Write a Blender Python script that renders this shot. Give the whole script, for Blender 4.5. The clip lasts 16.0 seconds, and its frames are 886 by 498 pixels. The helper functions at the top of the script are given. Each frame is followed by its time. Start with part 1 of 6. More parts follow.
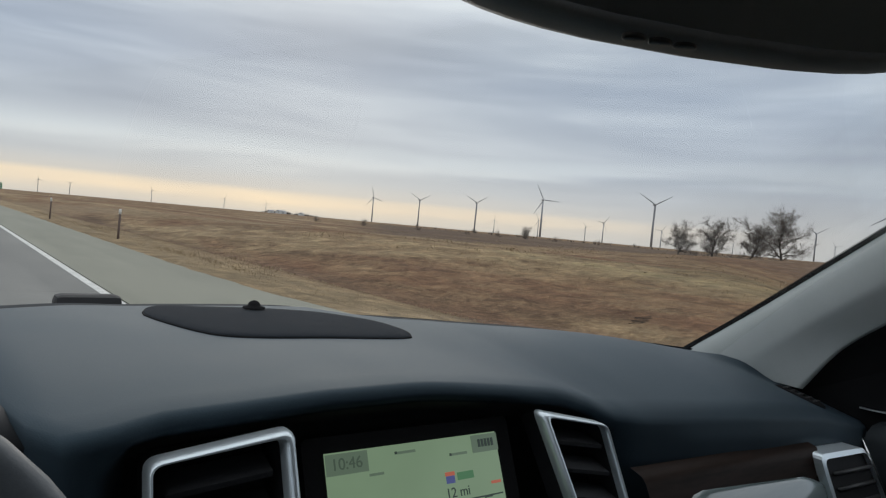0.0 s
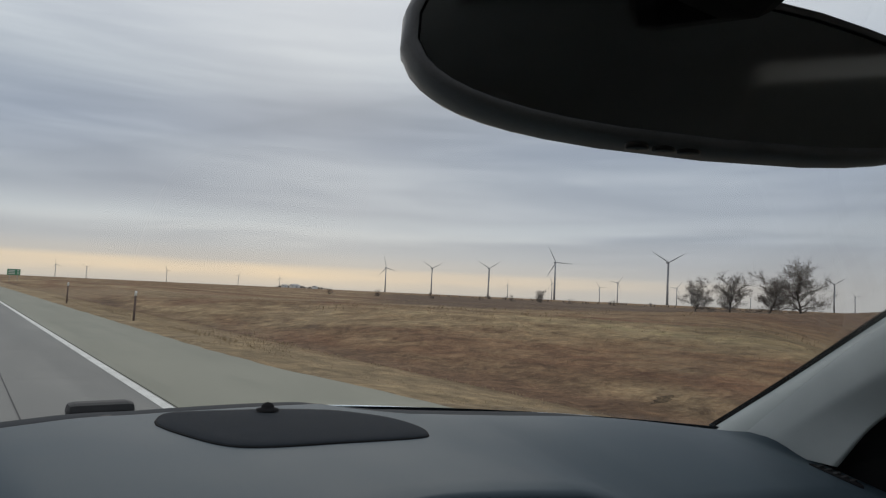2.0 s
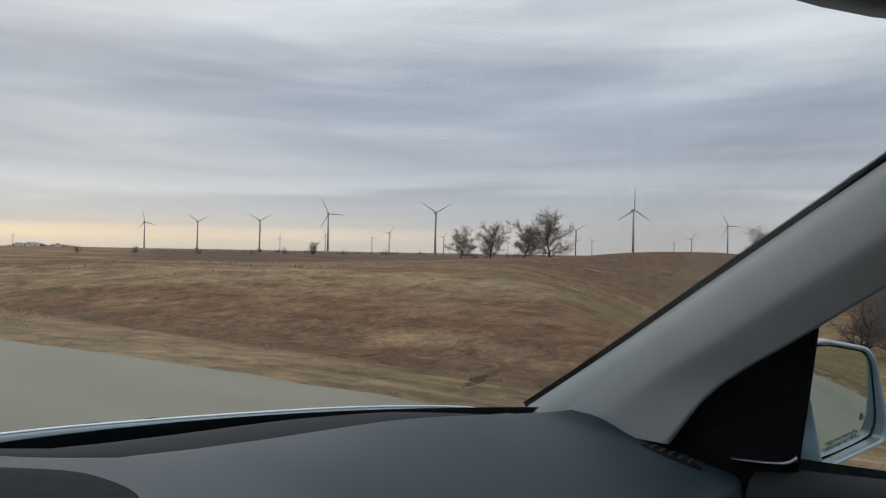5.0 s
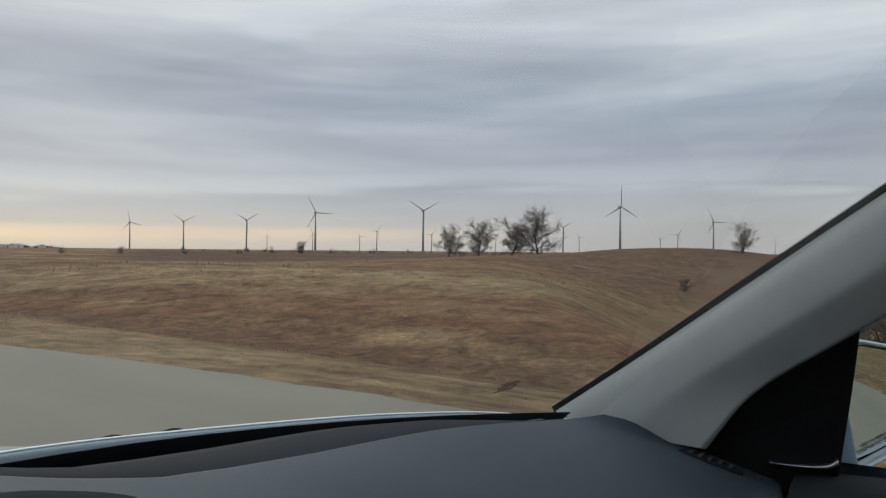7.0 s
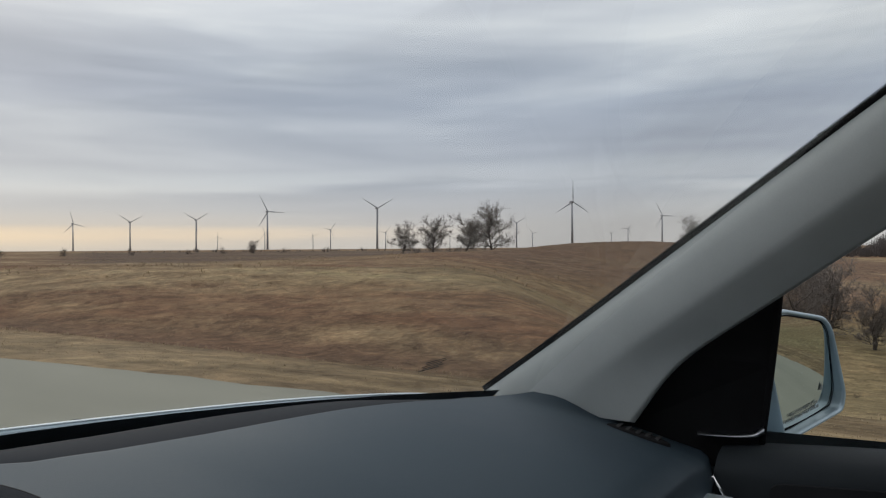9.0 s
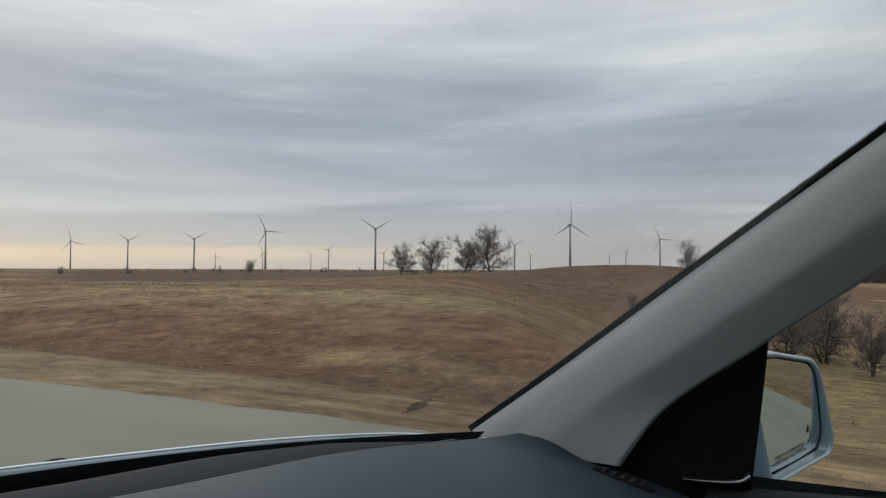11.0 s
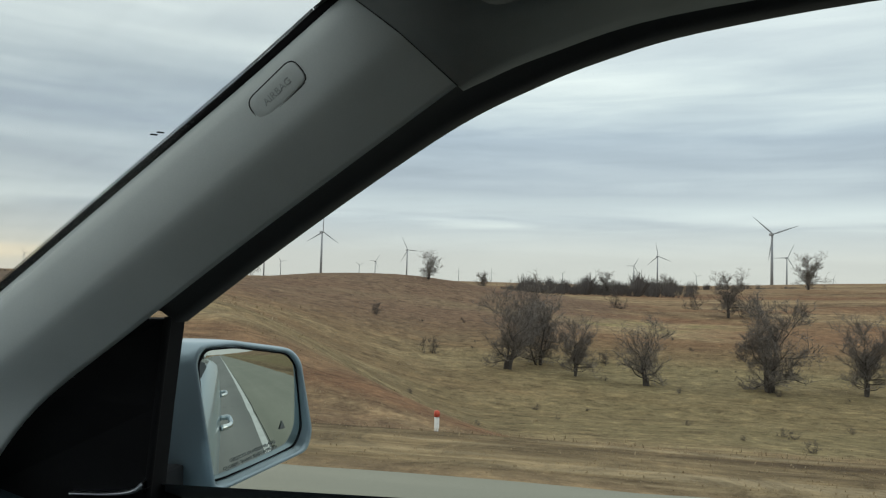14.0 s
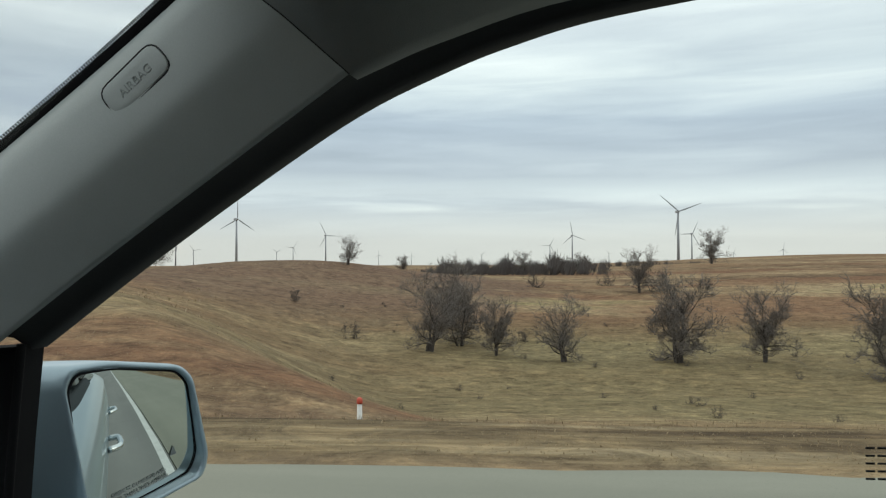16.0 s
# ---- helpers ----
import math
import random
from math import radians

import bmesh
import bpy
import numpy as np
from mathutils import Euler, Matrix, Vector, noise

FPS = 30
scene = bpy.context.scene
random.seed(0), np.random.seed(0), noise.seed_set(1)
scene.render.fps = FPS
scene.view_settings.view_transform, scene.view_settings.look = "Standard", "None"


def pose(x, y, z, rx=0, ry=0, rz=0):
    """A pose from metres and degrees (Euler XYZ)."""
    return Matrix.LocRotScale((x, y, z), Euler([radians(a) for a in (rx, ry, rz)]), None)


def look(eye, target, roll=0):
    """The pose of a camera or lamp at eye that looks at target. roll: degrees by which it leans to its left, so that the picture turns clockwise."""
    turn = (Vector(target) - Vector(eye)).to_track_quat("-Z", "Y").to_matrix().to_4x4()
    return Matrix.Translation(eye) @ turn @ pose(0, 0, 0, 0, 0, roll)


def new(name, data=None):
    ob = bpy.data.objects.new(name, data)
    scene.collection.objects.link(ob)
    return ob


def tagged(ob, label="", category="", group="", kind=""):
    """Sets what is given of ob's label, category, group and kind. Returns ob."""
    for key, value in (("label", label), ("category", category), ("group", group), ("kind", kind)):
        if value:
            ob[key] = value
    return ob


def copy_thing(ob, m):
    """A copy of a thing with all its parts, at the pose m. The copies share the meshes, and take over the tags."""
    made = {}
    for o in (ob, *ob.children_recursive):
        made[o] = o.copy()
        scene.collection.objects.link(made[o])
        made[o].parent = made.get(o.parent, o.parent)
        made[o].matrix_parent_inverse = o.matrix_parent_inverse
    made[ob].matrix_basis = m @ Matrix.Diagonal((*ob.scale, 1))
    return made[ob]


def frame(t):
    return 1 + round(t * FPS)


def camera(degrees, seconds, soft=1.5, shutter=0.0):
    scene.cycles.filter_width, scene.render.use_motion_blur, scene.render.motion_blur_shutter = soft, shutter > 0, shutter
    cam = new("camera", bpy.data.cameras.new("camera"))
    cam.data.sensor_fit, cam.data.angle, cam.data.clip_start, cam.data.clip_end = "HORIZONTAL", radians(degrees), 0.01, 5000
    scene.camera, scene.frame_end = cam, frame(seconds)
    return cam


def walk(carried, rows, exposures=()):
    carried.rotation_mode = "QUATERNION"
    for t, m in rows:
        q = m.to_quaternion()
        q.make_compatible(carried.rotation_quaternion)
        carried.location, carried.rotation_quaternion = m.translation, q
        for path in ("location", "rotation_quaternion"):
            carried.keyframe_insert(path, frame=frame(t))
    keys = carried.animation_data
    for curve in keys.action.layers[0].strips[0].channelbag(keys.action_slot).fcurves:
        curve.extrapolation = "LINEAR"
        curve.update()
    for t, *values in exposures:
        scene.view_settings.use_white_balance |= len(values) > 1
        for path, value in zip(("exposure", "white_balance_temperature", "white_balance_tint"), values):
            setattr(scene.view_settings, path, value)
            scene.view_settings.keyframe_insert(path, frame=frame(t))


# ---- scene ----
# PATH-BEGIN
# seconds, eye, heading to the right of the road, tilt up, lean
PATH = [
    (0, -0.309, 0.029, 1.437, 36.58, -1.70, 5.15),
    (0.5, -0.310, 0.033, 1.428, 36.45, -1.61, 5.31),
    (1, -0.327, 0.026, 1.417, 33.03, 1.58, 4.94),
    (1.5, -0.322, 0.024, 1.429, 33.27, 2.02, 4.43),
    (2, -0.307, 0.033, 1.466, 35.13, 3.78, 2.66),
    (2.5, -0.281, 0.090, 1.471, 37.11, 5.38, 2.43),
    (3, -0.189, 0.164, 1.482, 45.00, 0.24, 0.33),
    (3.5, -0.150, 0.178, 1.497, 49.75, -0.74, 0.33),
    (4, -0.156, 0.214, 1.491, 52.76, 0.69, 1.95),
    (4.2, -0.149, 0.226, 1.488, 53.25, 0.68, 1.57),
    (6.3, -0.112, 0.261, 1.474, 54.42, -0.19, 1.00),
    (6.5, -0.121, 0.295, 1.482, 54.76, -0.35, 1.21),
    (7, -0.132, 0.299, 1.484, 54.87, 0.20, 0.52),
    (7.5, -0.129, 0.322, 1.484, 56.02, 0.66, 0.24),
    (8, -0.109, 0.297, 1.474, 55.98, 0.43, -0.11),
    (8.5, -0.077, 0.283, 1.452, 58.43, -0.20, 0.11),
    (9, -0.084, 0.284, 1.457, 58.63, -0.05, -0.43),
    (9.2, -0.081, 0.282, 1.456, 58.19, 0.09, -0.50),
    (11.3, -0.078, 0.266, 1.481, 58.90, 1.83, 0.21),
    (11.5, -0.088, 0.253, 1.476, 59.20, 1.98, 0.26),
    (12, 0.002, 0.174, 1.451, 67.57, 1.88, 0.64),
    (12.5, 0.029, 0.102, 1.451, 70.61, 5.61, 3.63),
    (13, 0.078, 0.057, 1.447, 73.97, 4.30, 1.72),
    (13.5, 0.119, 0.020, 1.439, 75.89, 1.55, 0.24),
    (14, 0.170, -0.023, 1.451, 79.15, 2.62, 1.60),
    (14.5, 0.191, -0.012, 1.460, 81.18, 2.66, 1.24),
    (15, 0.198, -0.025, 1.462, 79.82, 0.48, -0.09),
    (15.5, 0.215, -0.039, 1.461, 81.28, -1.80, -0.72),
    (16, 0.233, -0.028, 1.473, 85.82, 1.34, -0.16),
]
FOV = 65.24
# PATH-END
EXPOSURE = [(0, 0.09, 6450, 9), (1.0, 0.02, 6500, 10), (2.4, -0.22, 6500, 10), (3.5, -0.04, 6550, 11), (4.2, 0.0, 6550, 11), (7.0, -0.09, 6550, 10), (8.0, -0.13, 6600, 11), (9.0, -0.02, 6650, 11), (11.5, -0.10, 6650, 10), (12.4, 0.0, 6700, 9), (13.2, 0.12, 6650, 5), (14.5, 0.24, 6620, -1), (15.5, 0.36, 6600, 1), (16.0, 0.30, 6600, 1)]


def eye_pose(x, y, z, heading, tilt, lean):
    a, b = radians(heading), radians(tilt)
    ahead = Vector((math.sin(a) * math.cos(b), math.cos(a) * math.cos(b), math.sin(b)))
    eye = Vector((x, y, z))
    return look(eye, eye + ahead, lean)


cam = camera(FOV, 16.0, soft=1.25)
walk(cam, [(t, eye_pose(*r)) for t, *r in PATH], EXPOSURE)

# ---- world, sun ----
SUN_AZ, SUN_EL = 24.0, 20.0     # heading to the right of the road, height
world = bpy.data.worlds.new("overcast_sky")
scene.world = world
world.use_nodes = True


class Nodes:
    """Short hand for node trees."""

    def __init__(self, tree):
        self.t = tree
        tree.nodes.clear()

    def add(self, kind, **kw):
        n = self.t.nodes.new(kind)
        for k, v in kw.items():
            if k == "ops":
                n.operation = v
            elif k == "blend":
                n.blend_type = v
            elif k == "dtype":
                n.data_type = v
            elif k == "sky":
                n.sky_type = v
            elif k == "feature":
                n.feature = v
        return n

    def put(self, sock, v):
        if isinstance(v, bpy.types.NodeSocket):
            self.t.links.new(v, sock)
        elif isinstance(v, (tuple, list)) and len(v) == 3 and sock.type == "RGBA":
            sock.default_value = (*v, 1)
        else:
            sock.default_value = v

    def math(self, op, a, b=0.0, c=0.0):
        n = self.add("ShaderNodeMath", ops=op)
        self.put(n.inputs[0], a)
        self.put(n.inputs[1], b)
        self.put(n.inputs[2], c)
        return n.outputs[0]

    def mix(self, f, a, b, blend="MIX"):
        n = self.add("ShaderNodeMix", dtype="RGBA", blend=blend)
        self.put(n.inputs[0], f)
        self.put(n.inputs[6], a)
        self.put(n.inputs[7], b)
        return n.outputs[2]

    def ramp(self, f, stops):
        n = self.add("ShaderNodeValToRGB")
        self.put(n.inputs[0], f)
        e = n.color_ramp.elements
        while len(e) > 1:
            e.remove(e[0])
        e[0].position, e[0].color = stops[0][0], (*stops[0][1], 1)
        for p, c in stops[1:]:
            k = e.new(p)
            k.color = (*c, 1)
        return n.outputs[0]

    def noise(self, vec, scale, detail=3.0, rough=0.55, distort=0.0):
        n = self.add("ShaderNodeTexNoise")
        if vec is not None:
            self.put(n.inputs["Vector"], vec)
        n.inputs["Scale"].default_value = scale
        n.inputs["Detail"].default_value = detail
        n.inputs["Roughness"].default_value = rough
        n.inputs["Distortion"].default_value = distort
        return n.outputs["Fac"]

    def scaled(self, vec, s):
        n = self.add("ShaderNodeMapping")
        self.put(n.inputs[0], vec)
        n.inputs["Scale"].default_value = s
        return n.outputs[0]


def build_world():
    n = Nodes(world.node_tree)
    out = n.add("ShaderNodeOutputWorld")
    bg = n.add("ShaderNodeBackground")
    sky = n.add("ShaderNodeTexSky", sky="NISHITA")
    sky.sun_disc = False
    sky.sun_elevation, sky.sun_rotation = radians(SUN_EL), radians(SUN_AZ)
    sky.dust_density = 3.0
    tc = n.add("ShaderNodeTexCoord").outputs["Generated"]
    sep = n.add("ShaderNodeSeparateXYZ")
    n.put(sep.inputs[0], tc)
    x, y, z = sep.outputs
    up = n.math("MAXIMUM", z, 0.0)
    # the cloud deck: long flat sheets, closing up towards the horizon
    sheet = n.add("ShaderNodeMapping")
    n.put(sheet.inputs[0], tc)
    sheet.inputs["Scale"].default_value = (1.0, 1.0, 8.5)
    sheet.inputs["Rotation"].default_value = (radians(1.2), radians(-1.5), 0)
    big = n.noise(sheet.outputs[0], 1.15, 4.0, 0.5, 0.5)
    fine = n.noise(n.scaled(sheet.outputs[0], (1.0, 1.0, 1.35)), 3.2, 4.5, 0.57, 0.5)
    clouds = n.math("ADD", n.math("MULTIPLY", big, 0.70), n.math("MULTIPLY", fine, 0.30))
    col = n.ramp(clouds, [(0.36, (0.385, 0.440, 0.525)), (0.46, (0.450, 0.508, 0.595)), (0.55, (0.545, 0.605, 0.680)), (0.66, (0.68, 0.735, 0.79))])
    # the deck lies in layers: a dark sheet over a brighter gap
    lift = n.math("ADD", up, n.math("ADD", n.math("MULTIPLY", n.math("SUBTRACT", big, 0.5), 0.09), n.math("MULTIPLY", n.math("SUBTRACT", fine, 0.5), 0.05)))
    layer = n.ramp(lift, [(0.0, (1, 1, 1)), (0.055, (0.97, 0.97, 0.98)), (0.075, (0.92, 0.93, 0.95)), (0.092, (1.13, 1.115, 1.09)), (0.106, (1.06, 1.06, 1.05)), (0.122, (0.83, 0.845, 0.885)), (0.20, (0.83, 0.85, 0.895)), (0.27, (0.98, 0.98, 0.98)), (0.40, (1.06, 1.05, 1.04))])
    col = n.mix(1.0, col, layer, "MULTIPLY")
    # brighter in the east, away from the thick cloud over the road
    col = n.mix(1.0, col, n.ramp(x, [(0.55, (1, 1, 1)), (0.98, (1.16, 1.15, 1.13))]), "MULTIPLY")
    # lighter and paler towards the horizon
    low = n.ramp(up, [(0.0, (1, 1, 1)), (0.035, (0.9, 0.9, 0.9)), (0.09, (0.25, 0.25, 0.25)), (0.2, (0, 0, 0))])
    col = n.mix(n.math("MULTIPLY", low, 0.80), col, (0.595, 0.575, 0.550))
    # warm gap below the clouds in the sun's quarter
    s = Vector((math.sin(radians(SUN_AZ - 14)), math.cos(radians(SUN_AZ - 14)), 0))
    side = n.math("ADD", n.math("MULTIPLY", x, s.x), n.math("MULTIPLY", y, s.y))
    quarter = n.ramp(side, [(0.55, (0, 0, 0)), (0.98, (1, 1, 1))])
    gap = n.ramp(up, [(0.0, (0.35, 0.35, 0.35)), (0.010, (0.6, 0.6, 0.6)), (0.018, (1, 1, 1)), (0.027, (0.9, 0.9, 0.9)), (0.035, (0.2, 0.2, 0.2)), (0.055, (0, 0, 0))])
    warm = n.math("MULTIPLY", n.math("MULTIPLY", quarter, gap), n.math("ADD", n.math("MULTIPLY", fine, 1.0), 0.25))
    col = n.mix(warm, col, (1.08, 0.86, 0.60))
    high = n.ramp(up, [(0.25, (0, 0, 0)), (0.55, (1, 1, 1))])
    col = n.mix(high, col, (0.90, 0.93, 0.98))
    sc = n.mix(1.0, sky.outputs[0], (0.06, 0.06, 0.06), "MULTIPLY")
    col = n.mix(0.97, sc, col)
    n.put(bg.inputs[0], col)
    bg.inputs[1].default_value = 1.0
    n.put(out.inputs[0], bg.outputs[0])


build_world()
sun = new("sun", bpy.data.lights.new("sun", "SUN"))
sun.data.energy, sun.data.angle, sun.data.color = 0.5, radians(45), (1.0, 0.93, 0.84)
sun.matrix_world = look((math.sin(radians(SUN_AZ)) * 50, math.cos(radians(SUN_AZ)) * 50, math.tan(radians(SUN_EL)) * 50), (0, 0, 0))


# ---- materials ----
def material(name, colors, rough=0.6, metal=0.0, scale=20.0, fine=180.0, bump=0.1, depth=0.002, coat=0.0, stretch=(1, 1, 1), world_space=False, spec=0.5, sheen=None):
    """Two scales of noise move between the colours given; the finer one also gives relief."""
    m = bpy.data.materials.new(name)
    m.use_nodes = True
    n = Nodes(m.node_tree)
    out = n.add("ShaderNodeOutputMaterial")
    b = n.add("ShaderNodeBsdfPrincipled")
    if world_space:
        vec = n.add("ShaderNodeNewGeometry").outputs["Position"]
    else:
        vec = n.add("ShaderNodeTexCoord").outputs["Object"]
    vec = n.scaled(vec, stretch)
    a = n.noise(vec, scale, 4.0)
    c = n.noise(vec, fine, 3.0)
    f = n.math("ADD", n.math("MULTIPLY", a, 0.65), n.math("MULTIPLY", c, 0.35))
    k = len(colors)
    n.put(b.inputs["Base Color"], n.ramp(f, [(0.34 + 0.32 * i / max(1, k - 1), col) for i, col in enumerate(colors)]))
    r = n.math("ADD", rough - 0.06, n.math("MULTIPLY", a, 0.12))
    n.put(b.inputs["Roughness"], r)
    b.inputs["Metallic"].default_value = metal
    b.inputs["Coat Weight"].default_value = coat
    b.inputs["Coat Roughness"].default_value = 0.06
    b.inputs["Specular IOR Level"].default_value = spec
    if sheen:
        b.inputs["Specular Tint"].default_value = (*sheen, 1)
    if bump:
        bm_ = n.add("ShaderNodeBump")
        bm_.inputs["Strength"].default_value = bump
        bm_.inputs["Distance"].default_value = depth
        n.put(bm_.inputs["Height"], c)
        n.put(b.inputs["Normal"], bm_.outputs[0])
    n.put(out.inputs[0], b.outputs[0])
    return m


def glow(name, color, strength):
    m = bpy.data.materials.new(name)
    m.use_nodes = True
    n = Nodes(m.node_tree)
    out = n.add("ShaderNodeOutputMaterial")
    b = n.add("ShaderNodeBsdfPrincipled")
    vec = n.add("ShaderNodeTexCoord").outputs["Object"]
    v = n.noise(vec, 25.0, 2.0)
    c = n.mix(v, tuple(0.86 * k for k in color), color)
    n.put(b.inputs["Base Color"], (0.02, 0.02, 0.02))
    n.put(b.inputs["Emission Color"], c)
    b.inputs["Emission Strength"].default_value = strength
    b.inputs["Roughness"].default_value = 0.25
    n.put(out.inputs[0], b.outputs[0])
    return m


def pane_material(name, haze=0.04, tint=(0.97, 0.985, 0.98), edge=0.0):
    """Thin glass with wiped dust on it; edge: strength of the glare veil painted towards +x."""
    m = bpy.data.materials.new(name)
    m.use_nodes = True
    n = Nodes(m.node_tree)
    out = n.add("ShaderNodeOutputMaterial")
    clear = n.add("ShaderNodeBsdfTransparent")
    n.put(clear.inputs[0], tint)
    gloss = n.add("ShaderNodeBsdfGlossy")
    gloss.inputs["Roughness"].default_value = 0.02
    fres = n.add("ShaderNodeFresnel")
    fres.inputs[0].default_value = 1.25
    one = n.add("ShaderNodeMixShader")
    n.put(one.inputs[0], n.math("MULTIPLY", fres.outputs[0], 0.10))
    n.put(one.inputs[1], clear.outputs[0])
    n.put(one.inputs[2], gloss.outputs[0])
    dust = n.add("ShaderNodeBsdfDiffuse")
    n.put(dust.inputs[0], (0.55, 0.53, 0.50))
    vec = n.add("ShaderNodeTexCoord").outputs["Object"]
    smear = n.noise(n.scaled(vec, (9.0, 2.0, 2.0)), 1.6, 5.0, 0.6, 0.8)
    amount = n.ramp(smear, [(0.45, (0, 0, 0)), (0.75, (1, 1, 1))])
    two = n.add("ShaderNodeMixShader")
    sepx = n.add("ShaderNodeSeparateXYZ")
    n.put(sepx.inputs[0], vec)
    # veiling glare beside the right pillar, put in as a pale diffuse layer
    veil = n.math("MULTIPLY", n.ramp(sepx.outputs[0], [(0.44, (0, 0, 0)), (0.56, (1, 1, 1))]), n.math("MULTIPLY", n.math("ADD", n.math("MULTIPLY", amount, 0.22), 0.72), edge))
    n.put(two.inputs[0], n.math("ADD", n.math("MULTIPLY", amount, haze), veil))
    n.put(two.inputs[1], one.outputs[0])
    n.put(two.inputs[2], dust.outputs[0])
    n.put(out.inputs[0], two.outputs[0])
    return m


M = {}
M["dash"] = material("soft_dash_skin", [(0.024, 0.036, 0.047), (0.032, 0.047, 0.060)], 0.55, scale=9, fine=900, bump=0.25, depth=0.0006, spec=0.30, sheen=(0.50, 0.80, 0.98))
M["dash_dark"] = material("black_plastic", [(0.018, 0.019, 0.021), (0.028, 0.029, 0.032)], 0.6, scale=14, fine=700, bump=0.2, depth=0.0005, spec=0.2)
M["tray"] = material("matt_black_tray", [(0.011, 0.013, 0.016), (0.018, 0.021, 0.025)], 0.85, scale=14, fine=700, bump=0.3, depth=0.0006, spec=0.2, sheen=(0.65, 0.82, 1.0))
# black printed strip, greyed to carry the reflection and veil on its glass
M["frit_veil"] = material("grey_cowl_band", [(0.085, 0.100, 0.112), (0.110, 0.126, 0.140)], 0.6, scale=14, fine=700, bump=0.1, depth=0.0004)
M["door_skin"] = material("door_skin", [(0.022, 0.027, 0.031), (0.031, 0.037, 0.042)], 0.68, scale=9, fine=900, bump=0.25, depth=0.0006, spec=0.2)
M["mesh_cloth"] = material("speaker_cloth", [(0.008, 0.012, 0.017), (0.015, 0.020, 0.027)], 0.9, scale=60, fine=1400, bump=0.6, depth=0.0008, spec=0.15)
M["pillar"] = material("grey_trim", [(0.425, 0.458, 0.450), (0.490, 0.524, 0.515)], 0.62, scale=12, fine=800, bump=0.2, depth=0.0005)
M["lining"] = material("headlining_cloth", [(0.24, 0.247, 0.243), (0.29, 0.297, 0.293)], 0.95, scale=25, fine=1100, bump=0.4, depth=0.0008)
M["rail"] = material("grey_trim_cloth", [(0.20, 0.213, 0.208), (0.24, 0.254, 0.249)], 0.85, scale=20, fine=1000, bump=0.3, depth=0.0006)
M["visor"] = material("visor_vinyl", [(0.205, 0.208, 0.200), (0.245, 0.248, 0.240)], 0.7, scale=18, fine=900, bump=0.2, depth=0.0005)
M["pitch"] = material("matt_black_cover", [(0.011, 0.011, 0.012), (0.017, 0.017, 0.018)], 0.9, scale=14, fine=700, bump=0.2, depth=0.0005, spec=0.10)
# grey-teal sky reflection on the lower wood trim, given as a colour
M["wood_reflection"] = material("grey_gloss_lacquer", [(0.125, 0.165, 0.165), (0.160, 0.202, 0.200)], 0.18, scale=6, fine=60, bump=0.0, coat=1.0, stretch=(0.6, 4, 4))
M["black"] = material("gloss_black_trim", [(0.011, 0.011, 0.012), (0.018, 0.018, 0.019)], 0.35, scale=12, fine=300, bump=0.02)
M["seal"] = material("rubber_seal", [(0.016, 0.016, 0.017), (0.026, 0.026, 0.027)], 0.7, scale=30, fine=500, bump=0.1)
M["silver"] = material("satin_silver", [(0.76, 0.84, 0.88), (0.80, 0.88, 0.92)], 0.34, metal=0.70, scale=12, fine=600, bump=0.0)
M["chrome"] = material("chrome", [(0.80, 0.81, 0.82), (0.86, 0.87, 0.88)], 0.12, metal=1.0, scale=30, fine=600, bump=0.01)
M["dull_chrome"] = material("dull_chrome", [(0.36, 0.38, 0.40), (0.44, 0.46, 0.48)], 0.34, metal=1.0, scale=30, fine=600, bump=0.02)
M["paint"] = material("silver_blue_paint", [(0.28, 0.365, 0.415), (0.33, 0.415, 0.465)], 0.38, metal=0.45, scale=8, fine=900, bump=0.02, coat=0.7)
M["wood"] = material("dark_gloss_wood", [(0.010, 0.007, 0.006), (0.026, 0.016, 0.012), (0.014, 0.009, 0.007)], 0.42, scale=6, fine=60, bump=0.0, spec=0.05, stretch=(0.6, 4, 4))
M["leather"] = material("black_leather", [(0.028, 0.030, 0.033), (0.046, 0.048, 0.051)], 0.45, scale=40, fine=500, bump=0.3, depth=0.0008)
M["mirror_shell"] = material("worn_black_plastic", [(0.125, 0.130, 0.136), (0.165, 0.170, 0.176)], 0.5, scale=30, fine=700, bump=0.25, depth=0.0006)
M["mirror"] = material("mirror_glass", [(0.60, 0.66, 0.64), (0.62, 0.68, 0.66)], 0.012, metal=1.0, scale=5, fine=200, bump=0.0)
M["dim_mirror"] = material("dimming_mirror_glass", [(0.70, 0.71, 0.72), (0.73, 0.74, 0.75)], 0.12, metal=1.0, scale=5, fine=200, bump=0.0)
M["screen"] = glow("map_screen", (0.33, 0.48, 0.30), 0.44)
M["screen_bar"] = glow("screen_dark_bar", (0.16, 0.23, 0.16), 0.5)
M["screen_ink"] = glow("screen_ink", (0.035, 0.055, 0.045), 0.5)
M["screen_faint"] = glow("screen_faint_ink", (0.085, 0.125, 0.090), 0.5)
M["screen_blue"] = glow("screen_shield", (0.08, 0.10, 0.28), 0.6)
M["screen_green"] = glow("screen_plate", (0.08, 0.22, 0.10), 0.6)
M["screen_red"] = glow("screen_route", (0.45, 0.12, 0.07), 0.7)
M["red_lamp"] = glow("dial_lamp", (0.8, 0.06, 0.04), 1.0)
M["glass"] = pane_material("window_glass", 0.010, edge=0.17)
M["glass_side"] = pane_material("side_glass", 0.02)
M["glass_rear"] = pane_material("smoked_glass", 0.02, (0.55, 0.56, 0.56))
M["print"] = material("dark_print", [(0.03, 0.03, 0.03), (0.05, 0.05, 0.05)], 0.8, bump=0)
